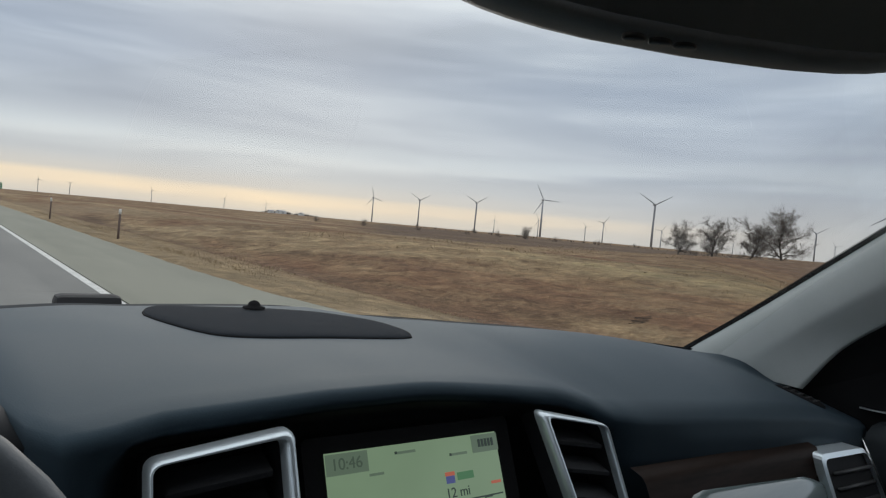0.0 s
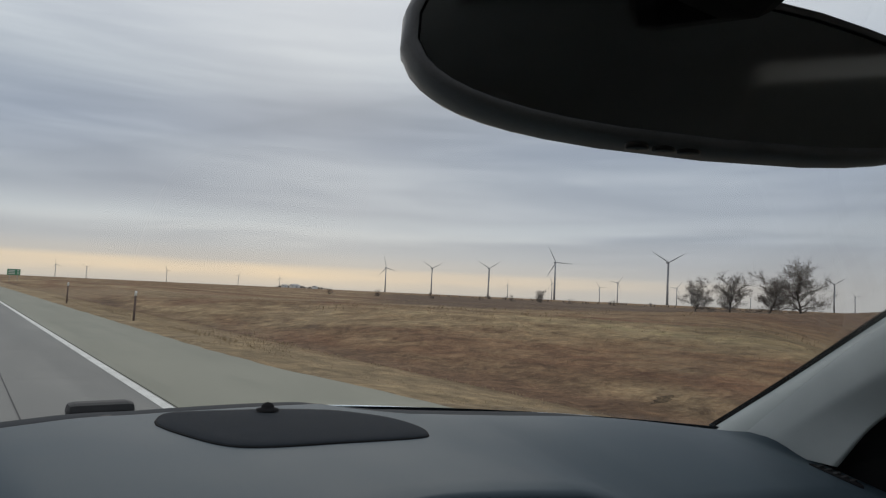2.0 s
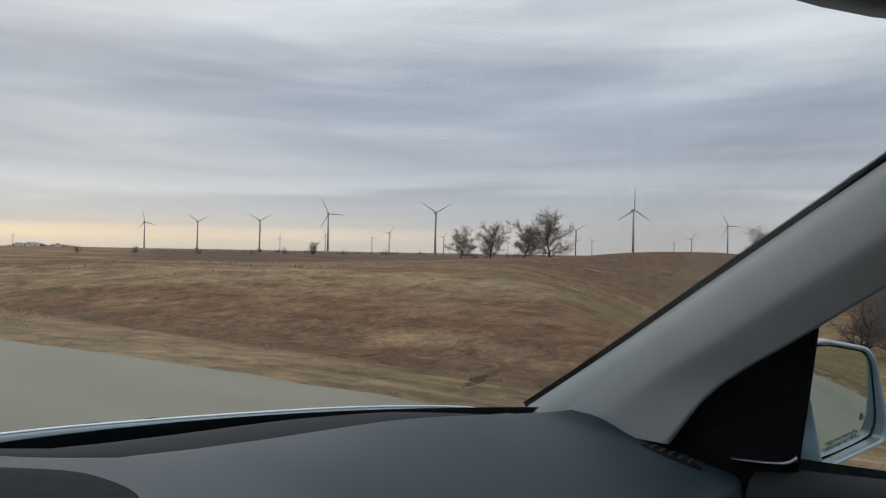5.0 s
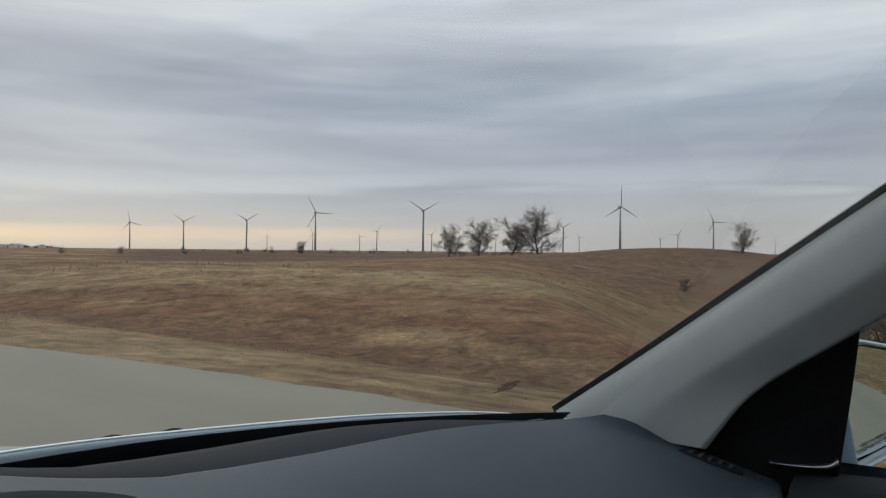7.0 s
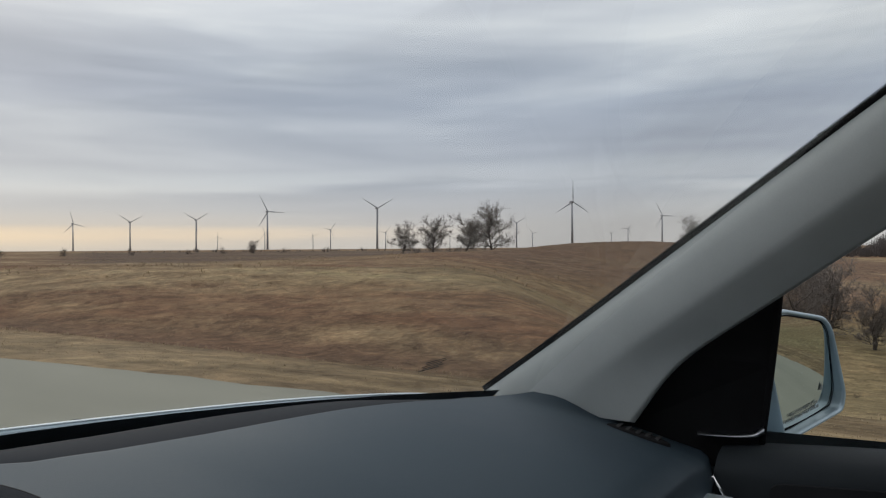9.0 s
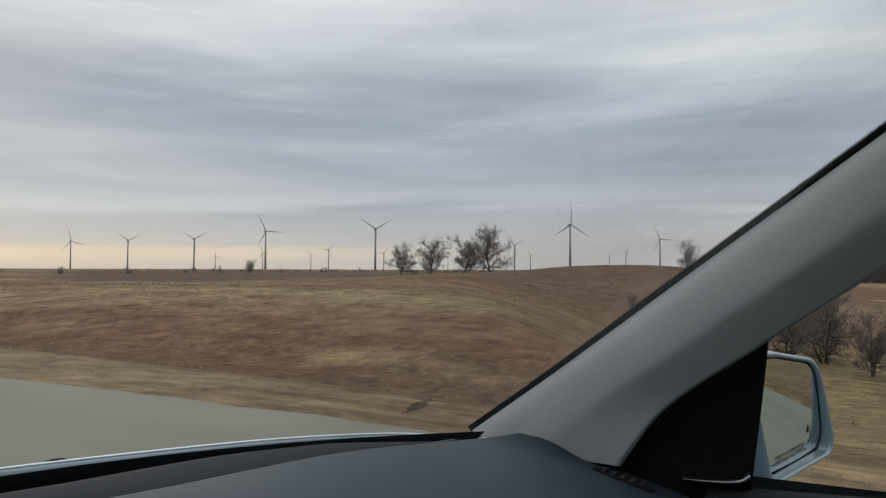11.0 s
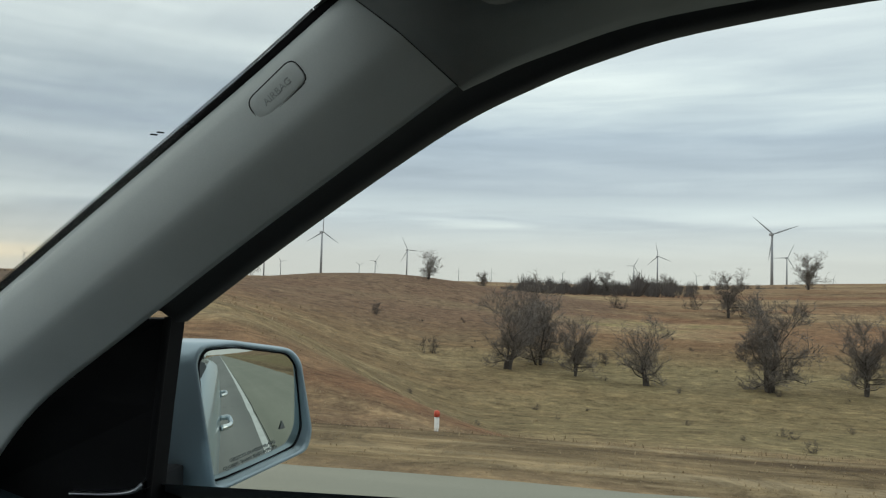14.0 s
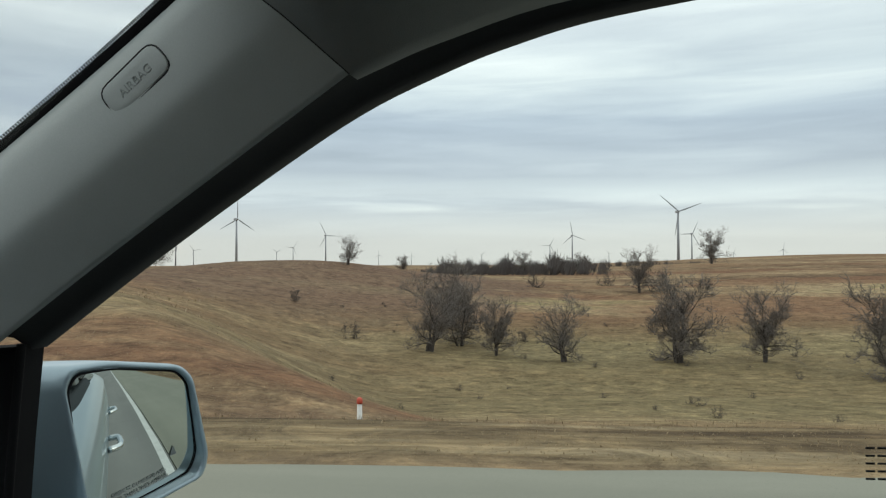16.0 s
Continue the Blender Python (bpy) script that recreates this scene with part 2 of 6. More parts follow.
M["faint_print"] = material("faint_print", [(0.17, 0.185, 0.18), (0.21, 0.225, 0.22)], 0.8, bump=0)
# pillar trim made darker: the shade of the raised letters as colour
M["emboss"] = material("embossed_trim", [(0.30, 0.325, 0.318), (0.34, 0.365, 0.358)], 0.7, bump=0)
M["tyre"] = material("tyre_rubber", [(0.015, 0.015, 0.015), (0.03, 0.03, 0.03)], 0.85, scale=30, fine=200)
M["white_paint"] = material("road_paint", [(0.50, 0.50, 0.47), (0.72, 0.72, 0.69)], 0.7, scale=3, fine=40, bump=0.2, world_space=True)
M["turbine"] = material("pale_grey_tower_paint", [(0.27, 0.285, 0.31), (0.33, 0.345, 0.37)], 0.5, scale=0.2, fine=2, bump=0)
M["bark"] = material("dry_bark", [(0.050, 0.042, 0.036), (0.105, 0.090, 0.078)], 0.9, scale=3, fine=30, bump=0.4, depth=0.02)
M["twig"] = material("bare_twigs", [(0.135, 0.115, 0.102), (0.215, 0.188, 0.168)], 0.9, scale=1, fine=9, bump=0)
M["bush"] = material("bare_bush_twigs", [(0.090, 0.074, 0.066), (0.150, 0.122, 0.105)], 0.95, scale=1, fine=9, bump=0)
M["far_wood"] = material("far_bare_wood", [(0.085, 0.074, 0.070), (0.140, 0.120, 0.110)], 0.95, scale=0.05, fine=0.5, bump=0)
M["post"] = material("weathered_post", [(0.085, 0.060, 0.050), (0.16, 0.11, 0.09)], 0.85, scale=8, fine=80, bump=0.3)
M["white_post"] = material("white_marker", [(0.62, 0.60, 0.56), (0.78, 0.77, 0.74)], 0.6, scale=8, fine=80, bump=0.1)
M["orange"] = material("orange_marker", [(0.50, 0.07, 0.04), (0.62, 0.10, 0.055)], 0.6, scale=8, fine=80, bump=0.1)
M["sign"] = material("green_sign_sheet", [(0.010, 0.17, 0.075), (0.014, 0.21, 0.095)], 0.45, scale=3, fine=30, bump=0)
M["steel"] = material("galvanised_steel", [(0.30, 0.31, 0.32), (0.42, 0.43, 0.44)], 0.5, metal=0.6, scale=5, fine=60)
M["barn"] = material("white_barn_wall", [(0.55, 0.55, 0.54), (0.70, 0.70, 0.69)], 0.8, scale=0.1, fine=1, bump=0)
M["barn_roof"] = material("barn_roof_sheet", [(0.22, 0.23, 0.25), (0.32, 0.33, 0.35)], 0.6, scale=0.1, fine=1, bump=0)


def grass_material():
    m = bpy.data.materials.new("dry_prairie_grass")
    m.use_nodes = True
    n = Nodes(m.node_tree)
    out = n.add("ShaderNodeOutputMaterial")
    b = n.add("ShaderNodeBsdfPrincipled")
    pos = n.add("ShaderNodeNewGeometry").outputs["Position"]
    broad = n.noise(n.scaled(pos, (1.0, 0.16, 1.0)), 0.075, 4.0, 0.6, 0.4)
    mid = n.noise(n.scaled(pos, (1.0, 0.5, 1.0)), 0.5, 5.0, 0.65, 0.3)
    small = n.noise(pos, 5.5, 4.0, 0.7)
    f = n.math("ADD", n.math("MULTIPLY", broad, 0.45), n.math("ADD", n.math("MULTIPLY", mid, 0.35), n.math("MULTIPLY", small, 0.20)))
    col = n.ramp(f, [(0.39, (0.095, 0.062, 0.038)), (0.455, (0.165, 0.110, 0.066)), (0.505, (0.245, 0.172, 0.100)), (0.56, (0.360, 0.270, 0.160)), (0.63, (0.250, 0.205, 0.105))])
    # russet stands of bluestem
    rus = n.ramp(n.noise(n.scaled(pos, (1.0, 0.25, 1.0)), 0.09, 4.0, 0.6, 0.5), [(0.44, (0, 0, 0)), (0.58, (1, 1, 1))])
    col = n.mix(n.math("MULTIPLY", rus, 0.75), col, n.mix(small, (0.120, 0.060, 0.036), (0.255, 0.138, 0.080)))
    clump = n.noise(n.scaled(pos, (1.0, 0.6, 1.0)), 0.9, 6.0, 0.72, 0.6)
    sep = n.add("ShaderNodeSeparateXYZ")
    n.put(sep.inputs[0], pos)
    px, py = sep.outputs[0], sep.outputs[1]
    # the grassy hill is all bluestem
    hx = n.math('DIVIDE', n.math('SUBTRACT', px, 88.0), 40.0)
    hy = n.math('DIVIDE', n.math('SUBTRACT', py, 20.0), 30.0)
    hill = n.math('ADD', n.math('MULTIPLY', hx, hx), n.math('ADD', n.math('MULTIPLY', hy, hy), n.math('MULTIPLY', n.math('SUBTRACT', mid, 0.5), 1.4)))
    stand = n.ramp(hill, [(0.55, (1, 1, 1)), (0.95, (0, 0, 0))])
    col = n.mix(n.math('MULTIPLY', stand, 0.75), col, n.mix(clump, (0.110, 0.071, 0.050), (0.215, 0.146, 0.102)))
    wob = n.math("MULTIPLY", n.math("SUBTRACT", mid, 0.5), 9.0)
    # mown pale strip next to the shoulder, then bare reddish soil and rank growth in the ditch
    edge = n.math("DIVIDE", n.math("ADD", px, n.math("MULTIPLY", wob, 0.18)), 30.0)
    pale = n.ramp(edge, [(0.0, (1, 1, 1)), (0.235, (0.9, 0.9, 0.9)), (0.275, (0, 0, 0))])
    pale = n.math("MULTIPLY", pale, n.ramp(n.math("ADD", n.math("DIVIDE", n.math("ADD", py, wob), 40.0), 0.5), [(0.40, (0.25, 0.25, 0.25)), (0.72, (1, 1, 1))]))
    col = n.mix(n.math("MULTIPLY", pale, 0.80), col, n.mix(mid, (0.205, 0.150, 0.088), (0.415, 0.325, 0.200)))
    soil = n.ramp(edge, [(0.27, (0, 0, 0)), (0.31, (1, 1, 1)), (0.40, (1, 1, 1)), (0.47, (0, 0, 0))])
    col = n.mix(n.math("MULTIPLY", soil, 0.60), col, n.mix(small, (0.095, 0.060, 0.040), (0.195, 0.125, 0.082)))
    streak = n.noise(n.scaled(pos, (1.0, 0.06, 1.0)), 2.6, 5.0, 0.6, 0.2)
    beside = n.math("MULTIPLY", n.ramp(n.math("ADD", n.math("DIVIDE", n.math("ADD", py, wob), 40.0), 0.5), [(0.55, (1, 1, 1)), (0.78, (0, 0, 0))]), n.ramp(edge, [(0.185, (0, 0, 0)), (0.20, (1, 1, 1)), (0.33, (1, 1, 1)), (0.42, (0, 0, 0))]))
    col = n.mix(n.math("MULTIPLY", beside, 0.75), col, n.ramp(streak, [(0.36, (0.070, 0.050, 0.030)), (0.48, (0.150, 0.110, 0.062)), (0.56, (0.230, 0.175, 0.100)), (0.66, (0.300, 0.240, 0.150))]))
    # ploughed field beyond the grass
    far = n.ramp(n.math("DIVIDE", n.math("ADD", n.math("ADD", px, n.math("MULTIPLY", py, 0.35)), wob), 400.0), [(0.165, (0, 0, 0)), (0.182, (1, 1, 1)), (0.80, (1, 1, 1)), (0.85, (0, 0, 0))])
    straw = n.ramp(n.math("DIVIDE", n.math("ADD", n.math("ADD", px, n.math("MULTIPLY", py, 0.35)), n.math("MULTIPLY", wob, 1.5)), 400.0), [(0.105, (0, 0, 0)), (0.125, (1, 1, 1)), (0.160, (1, 1, 1)), (0.178, (0, 0, 0))])
    ahead = n.ramp(n.math("DIVIDE", n.math("ADD", py, n.math("MULTIPLY", wob, 2.0)), 1000.0), [(0.055, (0, 0, 0)), (0.065, (1, 1, 1)), (0.34, (1, 1, 1)), (0.38, (0, 0, 0))])
    col = n.mix(n.math("MULTIPLY", n.math("MULTIPLY", n.math("MULTIPLY", far, ahead), n.ramp(n.math("DIVIDE", px, n.math("ADD", n.math("ABSOLUTE", py), 1.0)), [(0.52, (0, 0, 0)), (0.62, (1, 1, 1))])), 0.85), col, n.mix(broad, (0.085, 0.058, 0.042), (0.150, 0.108, 0.080)))
    col = n.mix(n.math("MULTIPLY", n.math("MULTIPLY", straw, ahead), 0.6), col, n.mix(mid, (0.215, 0.160, 0.100), (0.375, 0.290, 0.185)))
    # grazed yellow-green floor of the creek
    floor_x = n.ramp(n.math("DIVIDE", n.math("ADD", px, wob), 100.0), [(0.16, (0, 0, 0)), (0.26, (1, 1, 1)), (0.52, (1, 1, 1)), (0.66, (0, 0, 0))])
    floor_y = n.ramp(n.math("ADD", n.math("DIVIDE", n.math("ADD", py, wob), 200.0), 0.5), [(0.49, (1, 1, 1)), (0.66, (0, 0, 0))])
    col = n.mix(n.math("MULTIPLY", n.math("MULTIPLY", floor_x, floor_y), 0.75), col, n.ramp(n.math("ADD", n.math("MULTIPLY", small, 0.35), n.math("MULTIPLY", clump, 0.65)), [(0.32, (0.085, 0.068, 0.038)), (0.43, (0.165, 0.136, 0.070)), (0.56, (0.240, 0.200, 0.106)), (0.70, (0.32, 0.27, 0.155))]))
    # tussocks: light seed heads and dark hollows
    tuss = n.noise(n.scaled(pos, (1.0, 0.75, 1.0)), 1.3, 7.0, 0.78, 0.7)
    col = n.mix(0.85, col, n.ramp(tuss, [(0.36, (0.46, 0.44, 0.43)), (0.46, (0.86, 0.86, 0.87)), (0.54, (1.12, 1.11, 1.09)), (0.64, (1.58, 1.54, 1.47))]), "MULTIPLY")
    n.put(b.inputs["Base Color"], col)
    b.inputs["Roughness"].default_value = 0.95
    b.inputs["Specular IOR Level"].default_value = 0.1
    bm_ = n.add("ShaderNodeBump")
    bm_.inputs["Strength"].default_value = 0.7
    bm_.inputs["Distance"].default_value = 0.15
    n.put(bm_.inputs["Height"], n.math("ADD", n.math("MULTIPLY", n.math("ADD", mid, clump), 1.2), small))
    n.put(b.inputs["Normal"], bm_.outputs[0])
    n.put(out.inputs[0], b.outputs[0])
    return m


def blade_material():
    m = bpy.data.materials.new("dry_grass_blades")
    m.use_nodes = True
    n = Nodes(m.node_tree)
    out = n.add("ShaderNodeOutputMaterial")
    b = n.add("ShaderNodeBsdfPrincipled")
    geo = n.add("ShaderNodeNewGeometry")
    broad = n.noise(n.scaled(geo.outputs["Position"], (1.0, 0.35, 1.0)), 0.12, 4.0, 0.6, 0.4)
    f = n.math("ADD", n.math("MULTIPLY", broad, 0.6), n.math("MULTIPLY", geo.outputs["Random Per Island"], 0.4))
    n.put(b.inputs["Base Color"], n.ramp(f, [(0.25, (0.24, 0.175, 0.110)), (0.45, (0.32, 0.240, 0.150)), (0.58, (0.38, 0.295, 0.185)), (0.75, (0.44, 0.355, 0.235))]))
    b.inputs["Roughness"].default_value = 0.9
    b.inputs["Specular IOR Level"].default_value = 0.1
    n.put(out.inputs[0], b.outputs[0])
    return m


def road_material(name, c1, c2):
    m = bpy.data.materials.new(name)
    m.use_nodes = True
    n = Nodes(m.node_tree)
    out = n.add("ShaderNodeOutputMaterial")
    b = n.add("ShaderNodeBsdfPrincipled")
    pos = n.add("ShaderNodeNewGeometry").outputs["Position"]
    long_ = n.noise(n.scaled(pos, (1.0, 0.06, 1.0)), 1.1, 4.0, 0.6)
    blot = n.noise(n.scaled(pos, (1.0, 0.5, 1.0)), 0.5, 5.0, 0.65, 0.4)
    grit = n.noise(pos, 60.0, 3.0, 0.7)
    f = n.math("ADD", n.math("MULTIPLY", long_, 0.45), n.math("ADD", n.math("MULTIPLY", blot, 0.35), n.math("MULTIPLY", grit, 0.2)))
    n.put(b.inputs["Base Color"], n.ramp(f, [(0.35, c1), (0.65, c2)]))
    b.inputs["Roughness"].default_value = 0.85
    bm_ = n.add("ShaderNodeBump")
    bm_.inputs["Strength"].default_value = 0.35
    bm_.inputs["Distance"].default_value = 0.006
    n.put(bm_.inputs["Height"], grit)
    n.put(b.inputs["Normal"], bm_.outputs[0])
    n.put(out.inputs[0], b.outputs[0])
    return m


M["grass"] = grass_material()
M["blades"] = blade_material()
M["lane"] = road_material("lane_concrete", (0.150, 0.150, 0.142), (0.235, 0.232, 0.215))
M["shoulder"] = road_material("shoulder_concrete", (0.188, 0.188, 0.148), (0.262, 0.260, 0.206))


# ---- mesh helpers ----
def link_mesh(name, verts, faces, mat, smooth=True):
    me = bpy.data.meshes.new(name)
    me.from_pydata([tuple(v) for v in verts], [], faces)
    me.materials.append(mat)
    if smooth:
        me.polygons.foreach_set("use_smooth", [True] * len(me.polygons))
    me.update()
    return new(name, me)


def under(ob, parent):
    ob.parent = parent
    return ob


def part(name, bm, mat, parent, label=""):
    me = bpy.data.meshes.new(name)
    bm.to_mesh(me)
    bm.free()
    me.materials.append(mat)
    ob = new(name, me)
    ob.parent = parent
    if label:
        tagged(ob, label)
    return ob


def mesh_part(name, verts, faces, mat, parent, label="", smooth=True):
    ob = link_mesh(name, verts, faces, mat, smooth)
    ob.parent = parent
    if label:
        tagged(ob, label)
    return ob


def box_bm(sx, sy, sz, at=(0, 0, 0), bevel=0.0, turn=None, segments=2):
    bm = bmesh.new()
    bmesh.ops.create_cube(bm, size=1.0)
    bmesh.ops.scale(bm, vec=(sx, sy, sz), verts=bm.verts)
    if bevel:
        bmesh.ops.bevel(bm, geom=bm.edges[:], offset=bevel, segments=segments, profile=0.6, affect="EDGES")
    if turn is not None:
        bmesh.ops.transform(bm, matrix=turn, verts=bm.verts)
    bmesh.ops.translate(bm, vec=at, verts=bm.verts)
    return bm


def tube(points, radius, sides=8, closed=False):
    """Verts and faces of a round rod along points; radius may be a list."""
    pts = [Vector(p) for p in points]
    k = len(pts)
    rad = radius if isinstance(radius, (list, tuple)) else [radius] * k
    verts, faces = [], []
    for i, p in enumerate(pts):
        a = pts[i - 1] if (closed or i > 0) else p
        b = pts[(i + 1) % k] if (closed or i < k - 1) else p
        d = (b - a).normalized()
        side = d.cross(Vector((0, 0, 1)) if abs(d.z) < 0.9 else Vector((1, 0, 0))).normalized()
        up = side.cross(d)
        for j in range(sides):
            t = 2 * math.pi * j / sides
            verts.append(p + (side * math.cos(t) + up * math.sin(t)) * rad[i])
    for i in range(k if closed else k - 1):
        for j in range(sides):
            a, b = i * sides + j, i * sides + (j + 1) % sides
            c, d = ((i + 1) % k) * sides + (j + 1) % sides, ((i + 1) % k) * sides + j
            faces.append((a, b, c, d))
    if not closed:
        faces.append(tuple(range(sides))[::-1])
        faces.append(tuple((k - 1) * sides + j for j in range(sides)))
    return verts, faces


def loft(rows, close=False):
    """Faces between rows of equal length."""
    verts = [v for r in rows for v in r]
    w = len(rows[0])
    faces = []
    for i in range(len(rows) - 1):
        for j in range(w if close else w - 1):
            k = (j + 1) % w
            faces.append((i * w + j, i * w + k, (i + 1) * w + k, (i + 1) * w + j))
    return verts, faces


def plate(outline, thick, normal):
    """A flat or bent sheet with thickness from one outline."""
    nrm = Vector(normal).normalized() * thick
    a = [Vector(p) for p in outline]
    k = len(a)
    verts = a + [p + nrm for p in a]
    faces = [tuple(range(k))[::-1], tuple(range(k, 2 * k))]
    for i in range(k):
        j = (i + 1) % k
        faces.append((i, j, k + j, k + i))
    return verts, faces


def curve(points, steps=6):
    """A smooth line through points."""
    p = [Vector(q) for q in points]
    p = [2 * p[0] - p[1]] + p + [2 * p[-1] - p[-2]]
    out = []
    for i in range(1, len(p) - 2):
        for s in range(steps):
            t = s / steps
            out.append(0.5 * (2 * p[i] + (p[i + 1] - p[i - 1]) * t + (2 * p[i - 1] - 5 * p[i] + 4 * p[i + 1] - p[i + 2]) * t * t
                              + (3 * p[i] - p[i - 1] - 3 * p[i + 1] + p[i + 2]) * t ** 3))
    out.append(p[-2])
    return out


def rounded(outline, radius, steps=4):
    """The outline with its corners rounded."""
    out = []
    k = len(outline)
    for i in range(k):
        a, p, b = Vector(outline[i - 1]), Vector(outline[i]), Vector(outline[(i + 1) % k])
        r = min(radius, (a - p).length * 0.45, (b - p).length * 0.45)
        s, e = p + (a - p).normalized() * r, p + (b - p).normalized() * r
        for j in range(steps + 1):
            t = j / steps
            out.append((1 - t) ** 2 * s + 2 * t * (1 - t) * p + t * t * e)
    return out


def lettering(text, size, place, mat, parent, name="lettering", thick=0.0002):
    """Built-in font, turned into a mesh; place: a matrix whose x runs along the line and z off the surface."""
    cu = bpy.data.curves.new(name, "FONT")
    cu.body, cu.size, cu.extrude = text, size, thick
    cu.align_x, cu.align_y = "CENTER", "CENTER"
    tmp = new(name, cu)
    bpy.context.view_layer.update()
    me = bpy.data.meshes.new_from_object(tmp)
    bpy.data.objects.remove(tmp)
    me.transform(place)
    me.materials.clear()
    me.materials.append(mat)
    ob = new(name, me)
    ob.parent = parent
    return ob


def smoothstep(a, b, v):
    t = min(1.0, max(0.0, (v - a) / (b - a)))
    return t * t * (3 - 2 * t)


def lerp_table(v, table):
    if v <= table[0][0]:
        return table[0][1]
    for (a, p), (b, q) in zip(table, table[1:]):
        if v <= b:
            return p + (q - p) * (v - a) / (b - a)
    return table[-1][1]


# ---- the land ----
EYE = 1.45          # the land's horizon lies level with this height


def shoulder_edge(y):
    return 5.35 - 0.85 * smoothstep(4.0, 16.0, y) + 0.11 * noise.noise((y * 0.9, 3.1, 0.0)) + 0.06 * noise.noise((y * 3.1, 7.7, 0.0))


FIELD = [(4.0, -0.02), (5.5, -0.05), (8.0, -0.22), (9.6, -0.80), (11.5, -1.02), (13.0, -0.95), (16.0, -0.50), (22.0, -0.05), (40.0, 0.05), (90.0, 0.30), (200.0, 0.55), (600.0, 0.95), (4000.0, 1.3)]
CREEK = [(4.0, -0.02), (5.5, -0.05), (8.0, -0.26), (10.0, -0.95), (16.0, -2.30), (24.0, -3.70), (34.0, -4.60), (50.0, -4.50), (66.0, -3.20), (90.0, -1.60), (140.0, -0.60), (260.0, 0.60), (600.0, 1.05), (4000.0, 1.3)]


def land(x, y):
    """Height of the ground."""
    if x < 0:
        d = -x
        z = -0.35 * smoothstep(7.5, 12, d) + 1.3 * smoothstep(60, 900, d)
    else:
        heading = math.degrees(math.atan2(x, y + 4.0))
        w = smoothstep(52.0, 76.0, heading)
        z = lerp_table(x, FIELD) * (1 - w) + lerp_table(x, CREEK) * w
        z += 0.5 * smoothstep(150, 900, y)
        # crest of the road cutting
        z += 0.55 * math.exp(-((x - 26 - 3 * noise.noise((y * 0.03, 1.7, 0.0))) / 6.5) ** 2) * smoothstep(4, 16, y) * (1 - smoothstep(48, 80, y))
        # the grassy hill over the creek, and the rise behind the far bank
        z += 3.6 * math.exp(-((x - 92) / 32) ** 2 - ((y - 26) / 20) ** 2)
        z += 2.6 * math.exp(-((x - 150) / 55) ** 2 - ((y + 62) / 45) ** 2)
        z += 6.5 * math.exp(-((x - 420) / 150) ** 2 - ((y + 210) / 120) ** 2)
    far = math.hypot(x, y)
    if abs(x) > 6 or x < -7:
        amp = smoothstep(6.0, 14.0, abs(x))
        z += amp * 0.16 * noise.noise((x * 0.13, y * 0.10, 0.3)) + amp * 0.06 * noise.noise((x * 0.6, y * 0.5, 4.0))
        z += smoothstep(60, 250, far) * 0.35 * noise.noise((x * 0.008, y * 0.008, 2.0))
    return z


def build_ground():
    xs = [-4600, -2500, -1200, -600, -300, -150, -80, -45, -28, -18, -12, -8.0, -7.4, -7.2]
    right = [4.2, 4.7, 5.1, 5.5]
    v = 5.5
    while v < 4700:
        v += max(0.45, 0.045 * v)
        right.append(v)
    ys = [0.0]
    v = 0.0
    while v < 4800:
        v += max(0.6, 0.040 * v)
        ys.append(v)
    ys = sorted(set([-q for q in ys] + ys))
    cols = xs + right
    verts, faces = [], []
    for y in ys:
        for x in cols:
            z = land(x, y)
            if -7.3 < x < 4.3:
                z = -0.06
            verts.append((x, y, z))
    w = len(cols)
    for i in range(len(ys) - 1):
        for j in range(w - 1):
            faces.append((i * w + j, i * w + j + 1, (i + 1) * w + j + 1, (i + 1) * w + j))
    g = link_mesh("ground", verts, faces, M["grass"])
    tagged(g, "dry brown prairie grass on rolling open land", "ground", kind="structure")


build_ground()


def strip(name, x0, x1, y0, y1, z, mat, label, category, step=8.0, edge=None, thick=0.25):
    ys = list(np.arange(y0, y1 + 0.1, step))
    rows = []
    for y in ys:
        r = edge(y) if edge else x1
        rows.append([(x0, y, z - thick), (x0, y, z), ((x0 + r) / 2, y, z), (r - 0.03, y, z), (r, y, z - 0.03), (r + 0.05, y, z - thick)])
    v, f = loft(rows)
    ob = link_mesh(name, v, f, mat, smooth=False)
    return tagged(ob, label, category, kind="structure")


strip("road", -7.2, 1.98, -400, 2600, 0.0, M["lane"], "grey worn concrete motorway lanes with long wheel marks", "road", 20.0)
strip("shoulder", 1.98, 5.3, -400, 1800, -0.004, M["shoulder"], "pale concrete road shoulder edged with dry grass", "road shoulder", 0.5, shoulder_edge)


def joints():
    """Sawn joints across the slabs, filled dark."""
    verts, faces = [], []
    for i in range(60):
        y = -30 + 4.6 * i
        k = len(verts)
        verts += [(-7.1, y, 0.003), (1.75, y + 0.11, 0.003), (1.75, y + 0.122, 0.003), (-7.1, y + 0.012, 0.003)]
        faces.append((k, k + 1, k + 2, k + 3))
    for x in (0.35, -1.75):
        k = len(verts)
        verts += [(x, -60, 0.003), (x + 0.018, -60, 0.003), (x + 0.03, 240, 0.003), (x + 0.012, 240, 0.003)]
        faces.append((k, k + 1, k + 2, k + 3))
    ob = link_mesh("slab_joints", verts, faces, M["seal"], smooth=False)
    tagged(ob, "thin dark sealed joints between concrete slabs", "road joints", kind="structure")


joints()


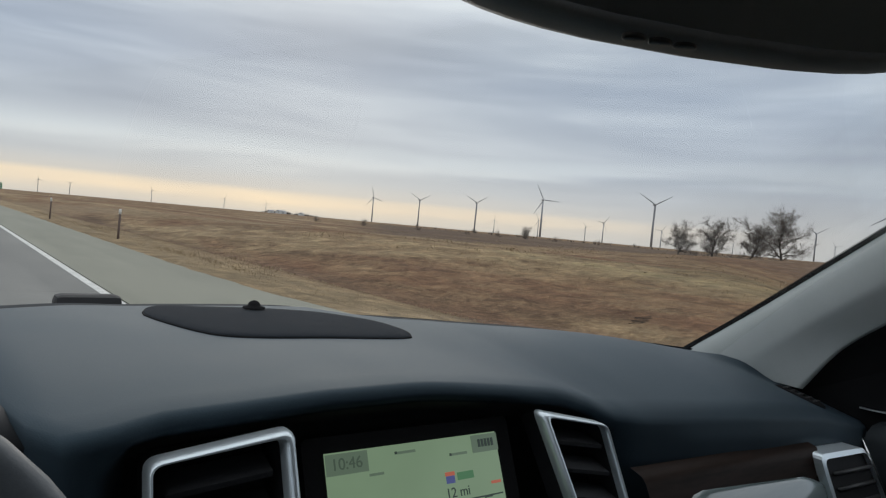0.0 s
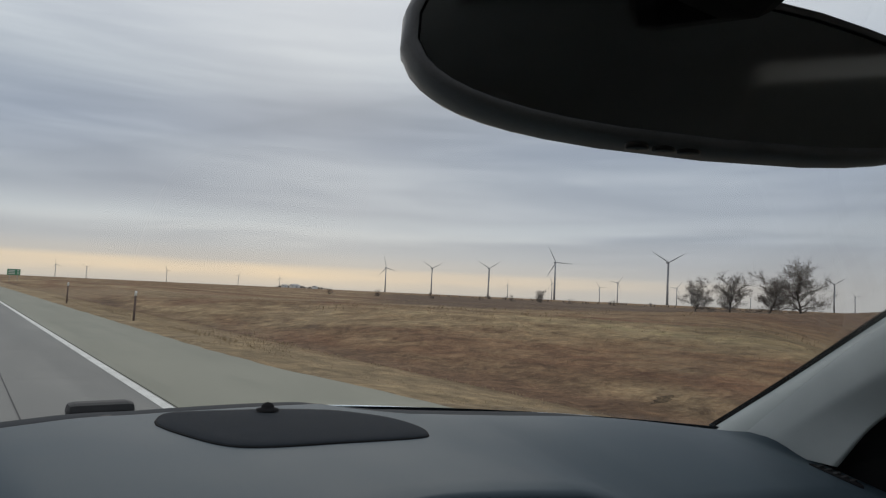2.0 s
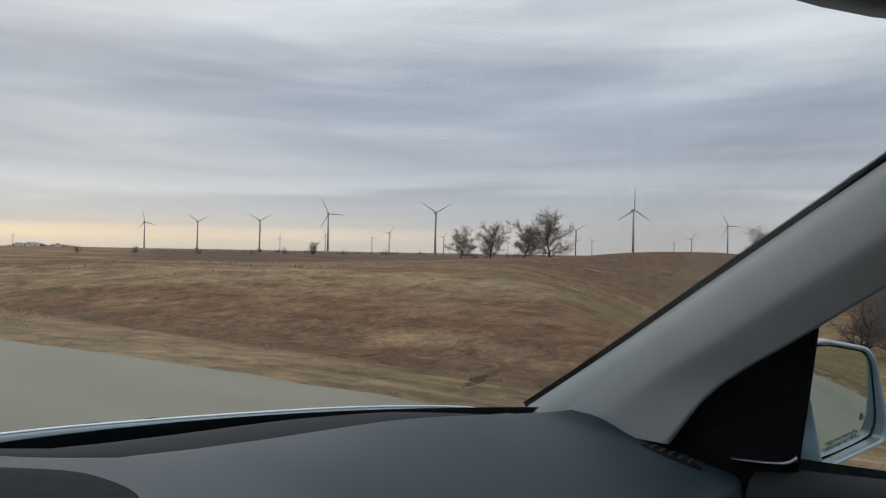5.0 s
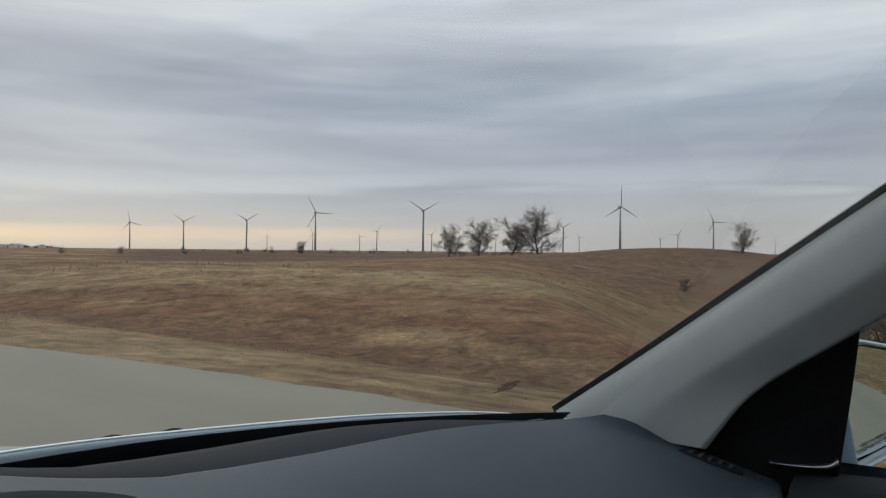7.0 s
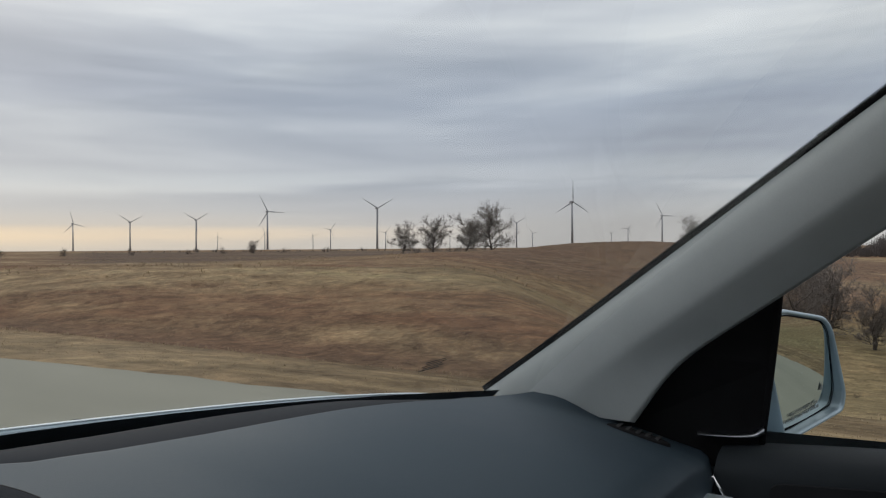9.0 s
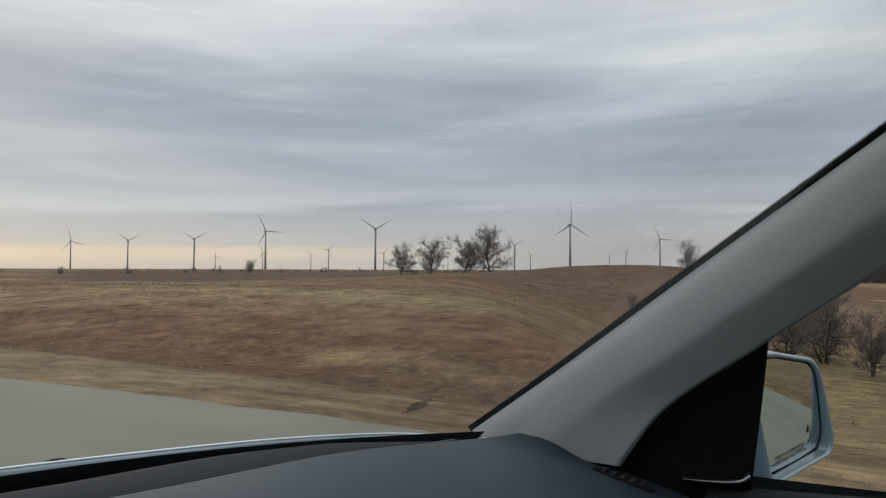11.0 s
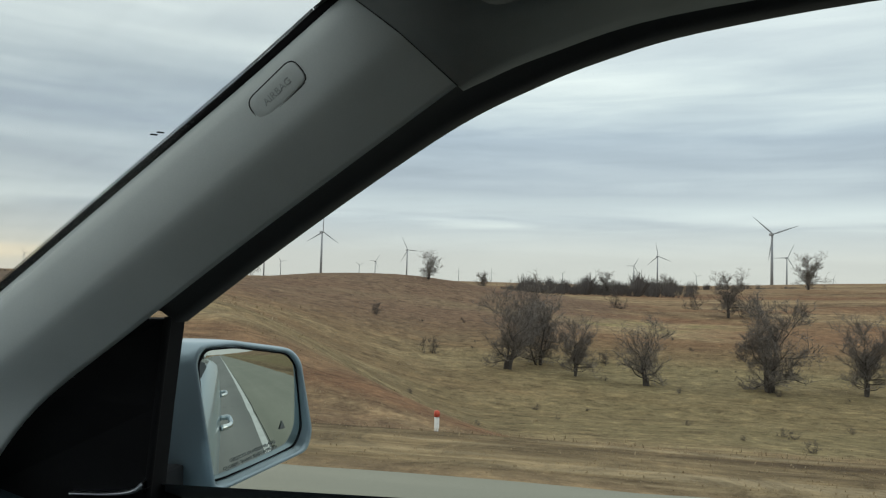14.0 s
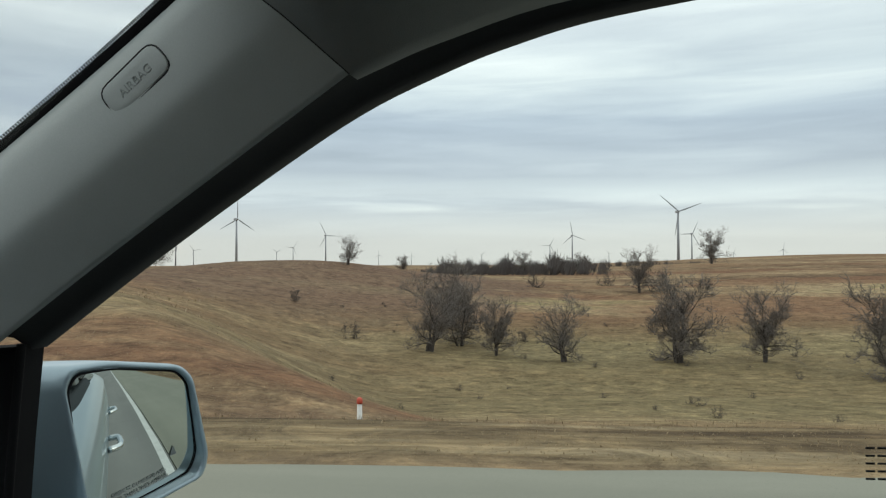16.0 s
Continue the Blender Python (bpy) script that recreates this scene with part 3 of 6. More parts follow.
def painted_line(x, y0, y1, width=0.13):
    v, f = plate([(x - width / 2, y0, 0.001), (x + width / 2, y0, 0.001), (x + width / 2, y1, 0.001), (x - width / 2, y1, 0.001)], 0.004, (0, 0, 1))
    ob = link_mesh("lane_marking", v, f, M["white_paint"], smooth=False)
    tagged(ob, "worn white painted line on the concrete road", "road marking", kind="structure")


painted_line(1.86, -300, 2000)
painted_line(-5.45, -300, 2000)
for i in range(14):
    painted_line(-1.80, -40 + 12.2 * i, -37 + 12.2 * i)


# ---- grass tufts ----
def grass_tufts(name, count, x_of, y_of, height, seed, blades=4, thin=1.0):
    rng = random.Random(seed)
    verts, faces = [], []
    made = 0
    while made < count:
        x, y = x_of(rng), y_of(rng)
        if x < shoulder_edge(y) + 0.02:
            made += 1
            continue
        made += 1
        z = land(x, y)
        h = height(rng, x, y) * (0.30 + 0.70 * smoothstep(6.0, 20.0, y))
        for _ in range(blades):
            a = rng.uniform(0, 2 * math.pi)
            lean = rng.uniform(0.5, 2.4) * h
            wd = rng.uniform(0.012, 0.03) * (0.5 + h) * thin
            bx, by = x + rng.gauss(0, 0.10), y + rng.gauss(0, 0.10)
            dx, dy = math.cos(a), math.sin(a)
            k = len(verts)
            verts += [(bx - dy * wd, by + dx * wd, z - 0.03), (bx + dy * wd, by - dx * wd, z - 0.03),
                      (bx + dx * lean * 0.4 + dy * wd * 0.6, by + dy * lean * 0.4 - dx * wd * 0.6, z + h * 0.6),
                      (bx + dx * lean * 0.4 - dy * wd * 0.6, by + dy * lean * 0.4 + dx * wd * 0.6, z + h * 0.6),
                      (bx + dx * lean, by + dy * lean, z + h * rng.uniform(0.85, 1.1))]
            faces += [(k, k + 1, k + 2, k + 3), (k + 3, k + 2, k + 4)]
    ob = link_mesh(name, verts, faces, M["blades"], smooth=False)
    tagged(ob, "dry straw-coloured grass standing beside the road", "grass", kind="stuff")


grass_tufts("verge_grass", 9000, lambda r: 4.4 + 3.4 * r.random() ** 1.3, lambda r: r.uniform(-14, 48), lambda r, x, y: r.uniform(0.006, 0.026) * (0.45 + 0.55 * smoothstep(4, 14, y)) * (0.25 + 1.2 * smoothstep(0.0, 0.45, noise.noise((x * 0.6, y * 0.35, 3.0)))), 1, thin=0.6)
grass_tufts("slope_grass", 12000, lambda r: 5.8 + 20 * r.random() ** 1.4, lambda r: r.uniform(-24, 60), lambda r, x, y: r.uniform(0.02, 0.065) * (0.4 + 1.2 * smoothstep(-0.2, 0.4, noise.noise((x * 0.3, y * 0.12, 7.0)))), 2, thin=0.55)
grass_tufts("meadow_grass", 9000, lambda r: 20 + 70 * r.random() ** 1.5, lambda r: r.uniform(-70, 100), lambda r, x, y: r.uniform(0.04, 0.16) * (0.5 + 1.2 * smoothstep(0.0, 0.4, noise.noise((x * 0.15, y * 0.15, 5.0)))), 3, blades=4)


# ---- wind turbines ----
def turbine(az, dist, hub, rotor_turn, facing, radius=0.475):
    """hub: height over the horizon in metres; the nacelle faces a compass heading."""
    x, y = dist * math.sin(radians(az)), dist * math.cos(radians(az))
    base = min(land(x, y), EYE) - 0.5
    top = EYE + hub
    root = new("wind_turbine")
    root.location = (x, y, base)
    tagged(root, "tall pale grey three-bladed wind turbine on the plain", "wind turbine", group="wind farm turbines")
    h = top - base
    r = hub * radius
    s = hub / 80.0
    v, f = tube([(0, 0, 0), (0, 0, h * 0.5), (0, 0, h - 1.5 * s)], [2.3 * s, 1.9 * s, 1.35 * s], 10)
    mesh_part("tower", v, f, M["turbine"], root)
    q = Matrix.Rotation(radians(-facing), 4, "Z")
    bm = box_bm(3.6 * s, 9 * s, 3.6 * s, (0, -2.0 * s, h), 0.8 * s)
    bmesh.ops.transform(bm, matrix=q, verts=bm.verts)
    part("nacelle", bm, M["turbine"], root)
    v, f = tube([(0, 2.5 * s, h), (0, 4.2 * s, h), (0, 5.2 * s, h)], [1.7 * s, 1.6 * s, 0.4 * s], 8)
    mesh_part("hub", [q @ Vector(p) for p in v], f, M["turbine"], root)
    for i in range(3):
        a = radians(rotor_turn + 120 * i)
        rows = []
        for t, wd in ((0.03, 1.2), (0.12, 1.9), (0.25, 2.1), (0.6, 1.4), (0.92, 0.7), (1.0, 0.25)):
            wd *= s
            row = []
            for ox, oy in ((-0.5 * wd, 0), (0, 0.35 * s), (0.5 * wd, 0), (0, -0.35 * s)):
                p = Vector((ox, 0, r * t))
                p = Matrix.Rotation(a, 3, "Y") @ p
                row.append(q @ Vector((p.x, 3.6 * s + oy, h + p.z)))
            rows.append(row)
        v, f = loft(rows, True)
        mesh_part("blade", v, f, M["turbine"], root)


TRB = random.Random(5)
# heading, height of the hub in degrees, turn of the rotor
NEAR_TURBINES = [(30.5, 2.00, 15), (34.3, 2.15, 58), (39.0, 2.35, 62), (44.4, 3.05, 28), (53.2, 3.35, 60), (64.7, 2.05, 62),
                 (69.2, 3.70, 0), (76.2, 2.45, 28), (96.4, 2.40, 10), (104.6, 4.15, 50)]
for az, el, turn in NEAR_TURBINES:
    turbine(az, 80.0 / math.tan(radians(el)), 80.0, turn, az + 180 - 25 + TRB.uniform(-6, 6))
FAR_TURBINES = [(6.0, 0.9), (8.0, 0.85), (13.5, 0.9), (18.8, 0.8), (22.0, 0.75), (40.6, 1.05), (44.2, 1.35), (48.0, 1.15), (49.4, 1.6), (53.9, 1.35), (55.0, 0.95), (57.4, 1.1),
                (59.2, 0.8), (66.0, 1.2), (72.3, 1.1), (73.6, 1.45), (80.5, 0.85), (83.2, 0.8), (89.0, 0.85), (92.4, 0.9), (94.6, 1.6), (99.3, 0.9), (105.6, 2.4), (108.6, 0.9), (112.0, 1.1)]
for az, el in FAR_TURBINES:
    d = 4300.0 * TRB.uniform(0.85, 1.0)
    turbine(az, d, d * math.tan(radians(el)), TRB.uniform(0, 120), az + 155 + TRB.uniform(-10, 10))


# ---- trees ----
def grow(rng, height, spread, trunk, limbs_n=15, lean=0.10, twigs_n=7, low=0.16):
    """Limbs and twigs of a gnarled bare tree: two lists of rods."""
    limbs, twigs = [], []

    def wander(p, d, length, k, crook, rad, thin, lift=0.0):
        pts, rads = [p], [rad]
        q, e = p, d
        for i in range(k):
            e = (e + Vector((rng.gauss(0, crook), rng.gauss(0, crook), rng.gauss(lift, crook)))).normalized()
            q = q + e * (length / k)
            pts.append(q)
            rads.append(rad * (1 - thin * (i + 1) / k))
        return pts, rads

    def along(pts, t):
        f = t * (len(pts) - 1)
        i = min(len(pts) - 2, int(f))
        return pts[i].lerp(pts[i + 1], f - i), (pts[i + 1] - pts[i]).normalized()

    def aside(d, wide, up):
        a = rng.uniform(0, 2 * math.pi)
        return (d * 0.75 + Vector((math.cos(a), math.sin(a), rng.uniform(-0.6, 0.8) + up)) * wide).normalized()

    stem = wander(Vector((0, 0, -0.25)), Vector((rng.gauss(0, lean), rng.gauss(0, lean), 1)).normalized(), height * 0.56, 7, 0.15, trunk, 0.75, 0.05)
    limbs.append((*stem, 7))
    turn = rng.uniform(0, 6)
    for i in range(limbs_n):
        t = low + (0.98 - low) * (i / (limbs_n - 1)) ** 1.1 + rng.gauss(0, 0.02)
        t = min(0.99, max(low - 0.03, t))
        p, d = along(stem[0], t)
        turn += 2.4 + rng.gauss(0, 0.5)
        pitch = radians(-8 + 78 * t + rng.gauss(0, 13))
        length = height * spread * (0.72 + 0.28 * t) * rng.uniform(0.70, 1.15)
        way = Vector((math.cos(turn) * math.cos(pitch), math.sin(turn) * math.cos(pitch), math.sin(pitch)))
        r0 = max(trunk * 0.42 * (1 - 0.7 * t), height * 0.004)
        limb = wander(p, way, length, 6, 0.24, r0, 0.75, 0.03)
        limbs.append((*limb, 5))
        for _ in range(twigs_n + 1):
            u = rng.uniform(0.15, 1.0)
            q, e = along(limb[0], u)
            sub = wander(q, aside(e, 0.75, 0.15), length * rng.uniform(0.28, 0.55), 4, 0.26, max(r0 * 0.45 * (1 - 0.5 * u), height * 0.0028), 0.65, 0.04)
            twigs.append((*sub, 3))
            for _k in range(twigs_n):
                w, g = along(sub[0], rng.uniform(0.1, 1.0))
                tw = wander(w, aside(g, 0.85, 0.2), length * rng.uniform(0.12, 0.26), 3, 0.25, height * 0.0021, 0.6, 0.04)
                twigs.append((*tw, 3))
                for _m in range(3):
                    w2, g2 = along(tw[0], rng.uniform(0.3, 1.0))
                    twigs.append((*wander(w2, aside(g2, 0.8, 0.2), length * rng.uniform(0.06, 0.12), 2, 0.2, height * 0.0017, 0.5), 3))
    return limbs, twigs


def join_rods(rods, fat=1.0):
    verts, faces = [], []
    for pts, rads, sides in rods:
        v, f = tube(pts, [r * fat for r in rads], sides)
        k = len(verts)
        verts += v
        faces += [tuple(i + k for i in q) for q in f[:-2]]
    return verts, faces


def tree(seed, height, spread, trunk, label, limbs_n=15):
    rng = random.Random(seed)
    limbs, twigs = grow(rng, height, spread, trunk, limbs_n, 0.14, 8, 0.26)
    for k in range(2):
        a = rng.uniform(0, 6.28)
        l, t = grow(rng, height * rng.uniform(0.68, 0.88), spread, trunk * 0.7, max(7, limbs_n - 6), 0.34, 7, 0.30)
        o = Vector((math.cos(a), math.sin(a), 0)) * trunk * 1.2
        limbs += [([p + o for p in pts], rads, n) for pts, rads, n in l]
        twigs += [([p + o for p in pts], rads, n) for pts, rads, n in t]
    root = new("tree")
    tagged(root, label, "tree")
    v, f = join_rods(limbs)
    mesh_part("trunk", v, f, M["bark"], root)
    v, f = join_rods(twigs)
    mesh_part("crown", v, f, M["twig"], root)
    return root


def domed_tree(seed, height, label):
    rng = random.Random(seed)
    limbs, twigs = grow(rng, height, 0.58, height * 0.030, 20, 0.10, 9, 0.26)
    root = new("tree")
    tagged(root, label, "tree")
    v, f = join_rods(limbs)
    mesh_part("trunk", v, f, M["bark"], root)
    v, f = join_rods(twigs)
    mesh_part("crown", v, f, M["twig"], root)
    return root


def bush(seed, height, label):
    """Several leaning stems from one root."""
    rng = random.Random(seed)
    limbs, twigs = [], []
    for _ in range(6):
        l, t = grow(rng, height * rng.uniform(0.7, 1.15), 0.42, 0.04, 7, 0.38, 4)
        o = Vector((rng.gauss(0, height * 0.20), rng.gauss(0, height * 0.20), 0))
        for rods, to in ((l, limbs), (t, twigs)):
            to += [([p + o for p in pts], [r * 1.25 for r in rads], 3) for pts, rads, _s in rods]
    root = new("bush")
    tagged(root, label, "bush")
    v, f = join_rods(limbs)
    mesh_part("stems", v, f, M["bark"], root)
    v, f = join_rods(twigs)
    mesh_part("crown", v, f, M["bush"], root)
    return root


def at_heading(az, dist):
    return dist * math.sin(radians(az)), dist * math.cos(radians(az))


OAKS = [tree(11, 7.0, 0.48, 0.20, "bare leafless prairie tree with a broad crown"), tree(12, 6.4, 0.54, 0.24, "bare leafless tree with crooked dark limbs", 13),
        tree(13, 7.4, 0.44, 0.19, "bare leafless tree with a tall twiggy crown", 17)]
DOMES = [domed_tree(51, 7.2, "bare tree with a round twiggy crown"), domed_tree(52, 7.4, "bare round-headed tree standing in the field")]
BUSHES = [bush(21, 3.0, "leafless dark twiggy bush in dry grass"), bush(22, 2.8, "low bare thicket of grey brown stems")]
USED = set()


def plant(stock, which, az, dist, size, base=None, group="trees along the creek"):
    x, y = at_heading(az, dist)
    src = stock[which % len(stock)]
    m = Matrix.Translation((x, y, land(x, y) - 0.05)) @ Matrix.Rotation(az * 1.7 + which, 4, "Z") @ Matrix.Scale(size, 4)
    if src.name not in USED:
        USED.add(src.name)
        src.matrix_basis = m
        ob = src
    else:
        ob = copy_thing(src, m)
        ob.scale = (size, size, size)
    tagged(ob, group=group)
    return ob


# the stand of four trees in the field
for i, (az, d, s) in enumerate([(55.2, 112, 0.72), (57.7, 115, 0.80), (60.2, 113, 0.88), (62.5, 110, 1.0)]):
    plant(DOMES, i, az, d, s, group="trees standing in the field")
# creek trees
for i, (az, d, s) in enumerate([(84.8, 47, 0.66), (87.4, 50, 0.62), (90.2, 46, 0.46), (95.6, 44, 0.50), (104.6, 45, 0.72), (110.6, 47, 0.56), (86.4, 60, 0.66), (118.5, 44, 0.66), (101.6, 84, 0.62)]):
    plant(OAKS, i + 1, az, d, s * 1.2)
for i, (az, d, s) in enumerate([(107.0, 150, 1.0), (78.0, 92, 0.55), (82.5, 150, 0.6), (92.5, 128, 0.62), (97.0, 132, 0.55)]):
    plant(OAKS, i, az, d, s, group="trees behind the creek")
for i, (az, d, s) in enumerate([(78.3, 52, 0.75), (99.0, 92, 1.1), (92.4, 52, 0.60), (88.4, 60, 1.0), (102.8, 58, 0.9), (102.8, 86, 1.3), (73.8, 64, 0.7), (93.5, 88, 1.1), (106.5, 90, 0.9)]):
    plant(BUSHES, i, az, d, 0.82 * s, group="bushes along the creek")
for i, (az, d, s) in enumerate([(29.8, 190, 0.95), (34.4, 200, 0.8), (38.4, 210, 0.75), (41.0, 220, 0.9), (26.0, 185, 0.8), (45.6, 210, 0.7), (49.0, 230, 0.9)]):
    plant(BUSHES, i, az, d, s, group="bushes in the field")
plant(OAKS, 2, 43.2, 215, 0.62, group="trees standing in the field")
WEED = random.Random(41)
for i in range(36):
    plant(BUSHES, i, WEED.uniform(76, 116), WEED.uniform(24, 70), WEED.uniform(0.08, 0.20), group="low weeds on the creek floor")


def far_wood(name, az0, az1, dist, height, depth, count, seed, label):
    """A far belt of bare trees: many upright twig fans."""
    rng = random.Random(seed)
    verts, faces = [], []
    for _ in range(count):
        az = rng.uniform(az0, az1)
        x, y = at_heading(az, dist + rng.uniform(-depth, depth))
        z = land(x, y)
        edge = min(1.0, 6 * min(az - az0, az1 - az) / (az1 - az0) + 0.35)
        h = height * rng.uniform(0.30, 1.0) ** 1.3 * edge * (0.62 + 0.75 * noise.noise((az * 1.3, dist * 0.1, 0.0)) + 0.30 * noise.noise((az * 4.0, dist * 0.1, 5.0)))
        for _k in range(24):
            a, t = rng.uniform(0, 6.28), rng.uniform(0.05, 0.55)
            k = len(verts)
            w = 0.008 * h
            tip = Vector((x + math.cos(a) * t * h, y + math.sin(a) * t * h, z + h * rng.uniform(0.55, 1.0) * (1.0 - 0.9 * t * t)))
            verts += [(x - w, y + w, z - 0.3), (x + w, y - w, z - 0.3), tip + Vector((w, -w * 0.5, -w)), tip + Vector((-w * 0.4, w, 0))]
            faces.append((k, k + 1, k + 2, k + 3))
    ob = link_mesh(name, verts, faces, M["far_wood"], smooth=False)
    tagged(ob, label, "woods", kind="stuff")


far_wood("creek_woods", 84.0, 99.5, 138, 4.6, 16, 900, 31, "grey brown belt of bare trees along a creek")
far_wood("windbreak", 21.6, 26.2, 1900, 13.0, 30, 260, 32, "dark windbreak of trees round a far farm")
far_wood("field_brush", 31.0, 61.0, 330, 2.1, 40, 260, 34, "low grey brown brush along a field edge")
far_wood("hedge", 95.0, 108.5, 260, 4.2, 15, 300, 33, "grey brown belt of bare trees on a rise")


# ---- posts, fence, sign, farm, car ahead ----
def marker_post(x, y, h, body, cap, label):
    root = new("marker_post")
    root.location = (x, y, land(x, y) - 0.05)
    tagged(root, label, "post", group="roadside marker posts")
    v, f = tube([(0, 0, -0.2), (0.01, 0, h * 0.85)], [0.045, 0.04], 8)
    mesh_part("shaft", v, f, body, root)
    v, f = tube([(0.01, 0, h * 0.85), (0.012, 0, h), (0.012, 0, h + 0.02)], [0.048, 0.046, 0.02], 8)
    mesh_part("cap", v, f, cap, root)


def post_at(az, dist, h, body, cap, label):
    x, y = at_heading(az, dist)
    marker_post(x, y, h, body, cap, label)


post_at(10.8, 28.5, 1.15, M["post"], M["white_post"], "dark weathered roadside post with a pale cap")
post_at(6.5, 46.0, 1.25, M["post"], M["white_post"], "dark weathered roadside post with a pale cap")
post_at(79.3, 11.4, 0.52, M["white_post"], M["orange"], "short white marker post with an orange top")


def fence():
    rng = random.Random(8)
    line = curve([(104, 57, 0), (108, 47, 0), (112, 38, 0), (118, 33, 0)], 5)
    root = new("fence")
    tagged(root, "old wire fence on thin wooden posts across the grass", "fence")
    tops = []
    for p in line:
        z = land(p.x, p.y)
        h = rng.uniform(1.0, 1.2)
        lean = rng.gauss(0, 0.05)
        v, f = tube([(p.x, p.y, z - 0.3), (p.x + lean, p.y + lean, z + h)], [0.038, 0.03], 6)
        mesh_part("fence_post", v, f, M["post"], root)
        tops.append(Vector((p.x + lean * 0.8, p.y + lean * 0.8, z + h * 0.85)))
    for drop in (0.0, 0.35, 0.7):
        v, f = tube([t - Vector((0, 0, drop)) for t in tops], 0.006, 4)
        mesh_part("wire", v, f, M["steel"], root)


fence()


def road_sign(az, dist, w, h):
    x, y = at_heading(az, dist)
    z = land(x, y)
    root = new("road_sign")
    root.location = (x, y, z)
    tagged(root, "green motorway distance sign on two steel posts", "road sign")
    v, f = plate(rounded([(-w / 2, 0, 1.9), (w / 2, 0, 1.9), (w / 2, 0, 1.9 + h), (-w / 2, 0, 1.9 + h)], 0.15), 0.03, (0, 1, 0))
    board = mesh_part("board", v, f, M["sign"], root, smooth=False)
    for px in (-w * 0.3, w * 0.3):
        v, f = tube([(px, 0.08, -0.4), (px, 0.08, 1.9 + h * 0.9)], 0.06, 8)
        mesh_part("sign_post", v, f, M["steel"], root)
    for i in range(3):
        zz = 1.9 + h * (0.78 - 0.28 * i)
        for a, b in ((-0.42, 0.1), (0.24, 0.42)):
            v, f = plate([(w * a, -0.006, zz - 0.12), (w * b, -0.006, zz - 0.12), (w * b, -0.006, zz + 0.12), (w * a, -0.006, zz + 0.12)], 0.004, (0, 1, 0))
            mesh_part("text_bar", v, f, M["white_post"], board, smooth=False)


road_sign(3.4, 260, 3.6, 1.9)


def barn(az, dist, w, d, h, turn):
    x, y = at_heading(az, dist)
    root = new("barn")
    root.matrix_basis = Matrix.Translation((x, y, land(x, y))) @ Matrix.Rotation(turn, 4, "Z")
    tagged(root, "far white farm shed with a grey pitched roof", "barn", group="farm buildings")
    part("wall", box_bm(w, d, h, (0, 0, h / 2)), M["barn"], root)
    v, f = plate([(-w / 2 - 0.4, -d / 2 - 0.4, h), (-w / 2 - 0.4, 0, h * 1.5), (-w / 2 - 0.4, d / 2 + 0.4, h)], w + 0.8, (1, 0, 0))
    mesh_part("roof", v, f, M["barn_roof"], root, smooth=False)
    part("door", box_bm(w * 0.2, 0.2, h * 0.7, (0, -d / 2 - 0.1, h * 0.35)), M["barn_roof"], root)


barn(23.2, 1800, 26, 14, 6, 0.4)
barn(24.8, 1820, 18, 12, 5, 0.9)
barn(22.4, 1850, 14, 10, 5, 0.2)


def pickup(x, y):
    root = new("pickup_truck")
    root.location = (x, y, 0)
    tagged(root, "dark pickup truck driving far ahead in the lane", "pickup truck")
    rows = []
    for yy, z0, z1, w in ((-2.7, 0.55, 1.15, 0.92), (-2.6, 0.45, 1.25, 0.97), (-0.9, 0.45, 1.25, 0.98), (-0.6, 0.45, 1.85, 0.92), (0.7, 0.45, 1.9, 0.9), (1.5, 0.45, 1.25, 0.97), (2.7, 0.45, 1.05, 0.93)):
        rows.append([(-w, yy, z0), (w, yy, z0), (w, yy, z0 + 0.55), (w * 0.88, yy, z1), (-w * 0.88, yy, z1), (-w, yy, z0 + 0.55)])
    v, f = loft(rows, True)
    f += [tuple(range(6))[::-1], tuple(len(rows) * 6 - 6 + i for i in range(6))]
    mesh_part("body", v, f, M["black"], root, smooth=False)
    part("rear_window", box_bm(1.4, 0.02, 0.42, (0, -0.66, 1.6)), M["dash_dark"], root)
    for sx in (-0.85, 0.85):
        part("tail_lamp", box_bm(0.14, 0.04, 0.3, (sx, -2.70, 0.98), 0.01), M["orange"], root)
        for sy in (-1.7, 1.8):
            v, f = tube([(sx - 0.12, sy, 0.38), (sx + 0.12, sy, 0.38)], 0.38, 16)
            mesh_part("wheel", v, f, M["tyre"], root)
    part("bumper", box_bm(1.8, 0.12, 0.2, (0, -2.76, 0.6), 0.03), M["chrome"], root)


pickup(0.4, 165)


# ---- the car, at rest on the road; its parts stand in its own coordinates ----
car = new("car")
car.location = (0, 0, 0.12)
tagged(car, "silver-blue off-road car with a dark grey cabin, standing in its lane", "car")


LIP = [(-0.77, 0.62), (-0.30, 0.64), (-0.275, 0.560), (-0.262, 0.475), (-0.248, 0.440), (-0.22, 0.440), (-0.19, 0.452), (0.19, 0.452), (0.24, 0.438), (0.45, 0.425), (0.66, 0.425), (0.77, 0.44)]
LIP_Z = [(-0.77, 1.150), (-0.30, 1.180), (-0.25, 1.184), (-0.20, 1.190), (-0.16, 1.192), (-0.08, 1.197), (0.0, 1.198), (0.03, 1.196), (0.09, 1.190), (0.155, 1.182), (0.195, 1.170), (0.215, 1.160), (0.26, 1.154), (0.35, 1.148), (0.45, 1.142), (0.60, 1.127), (0.70, 1.106), (0.77, 1.095)]


SOFT = [(-0.30, 0.798), (-0.20, 0.835), (-0.10, 0.860), (0.09, 0.860), (0.125, 0.800), (0.16, 0.752), (0.20, 0.732), (0.27, 0.716), (0.41, 0.696), (0.56, 0.664), (0.70, 0.644), (0.77, 0.640)]


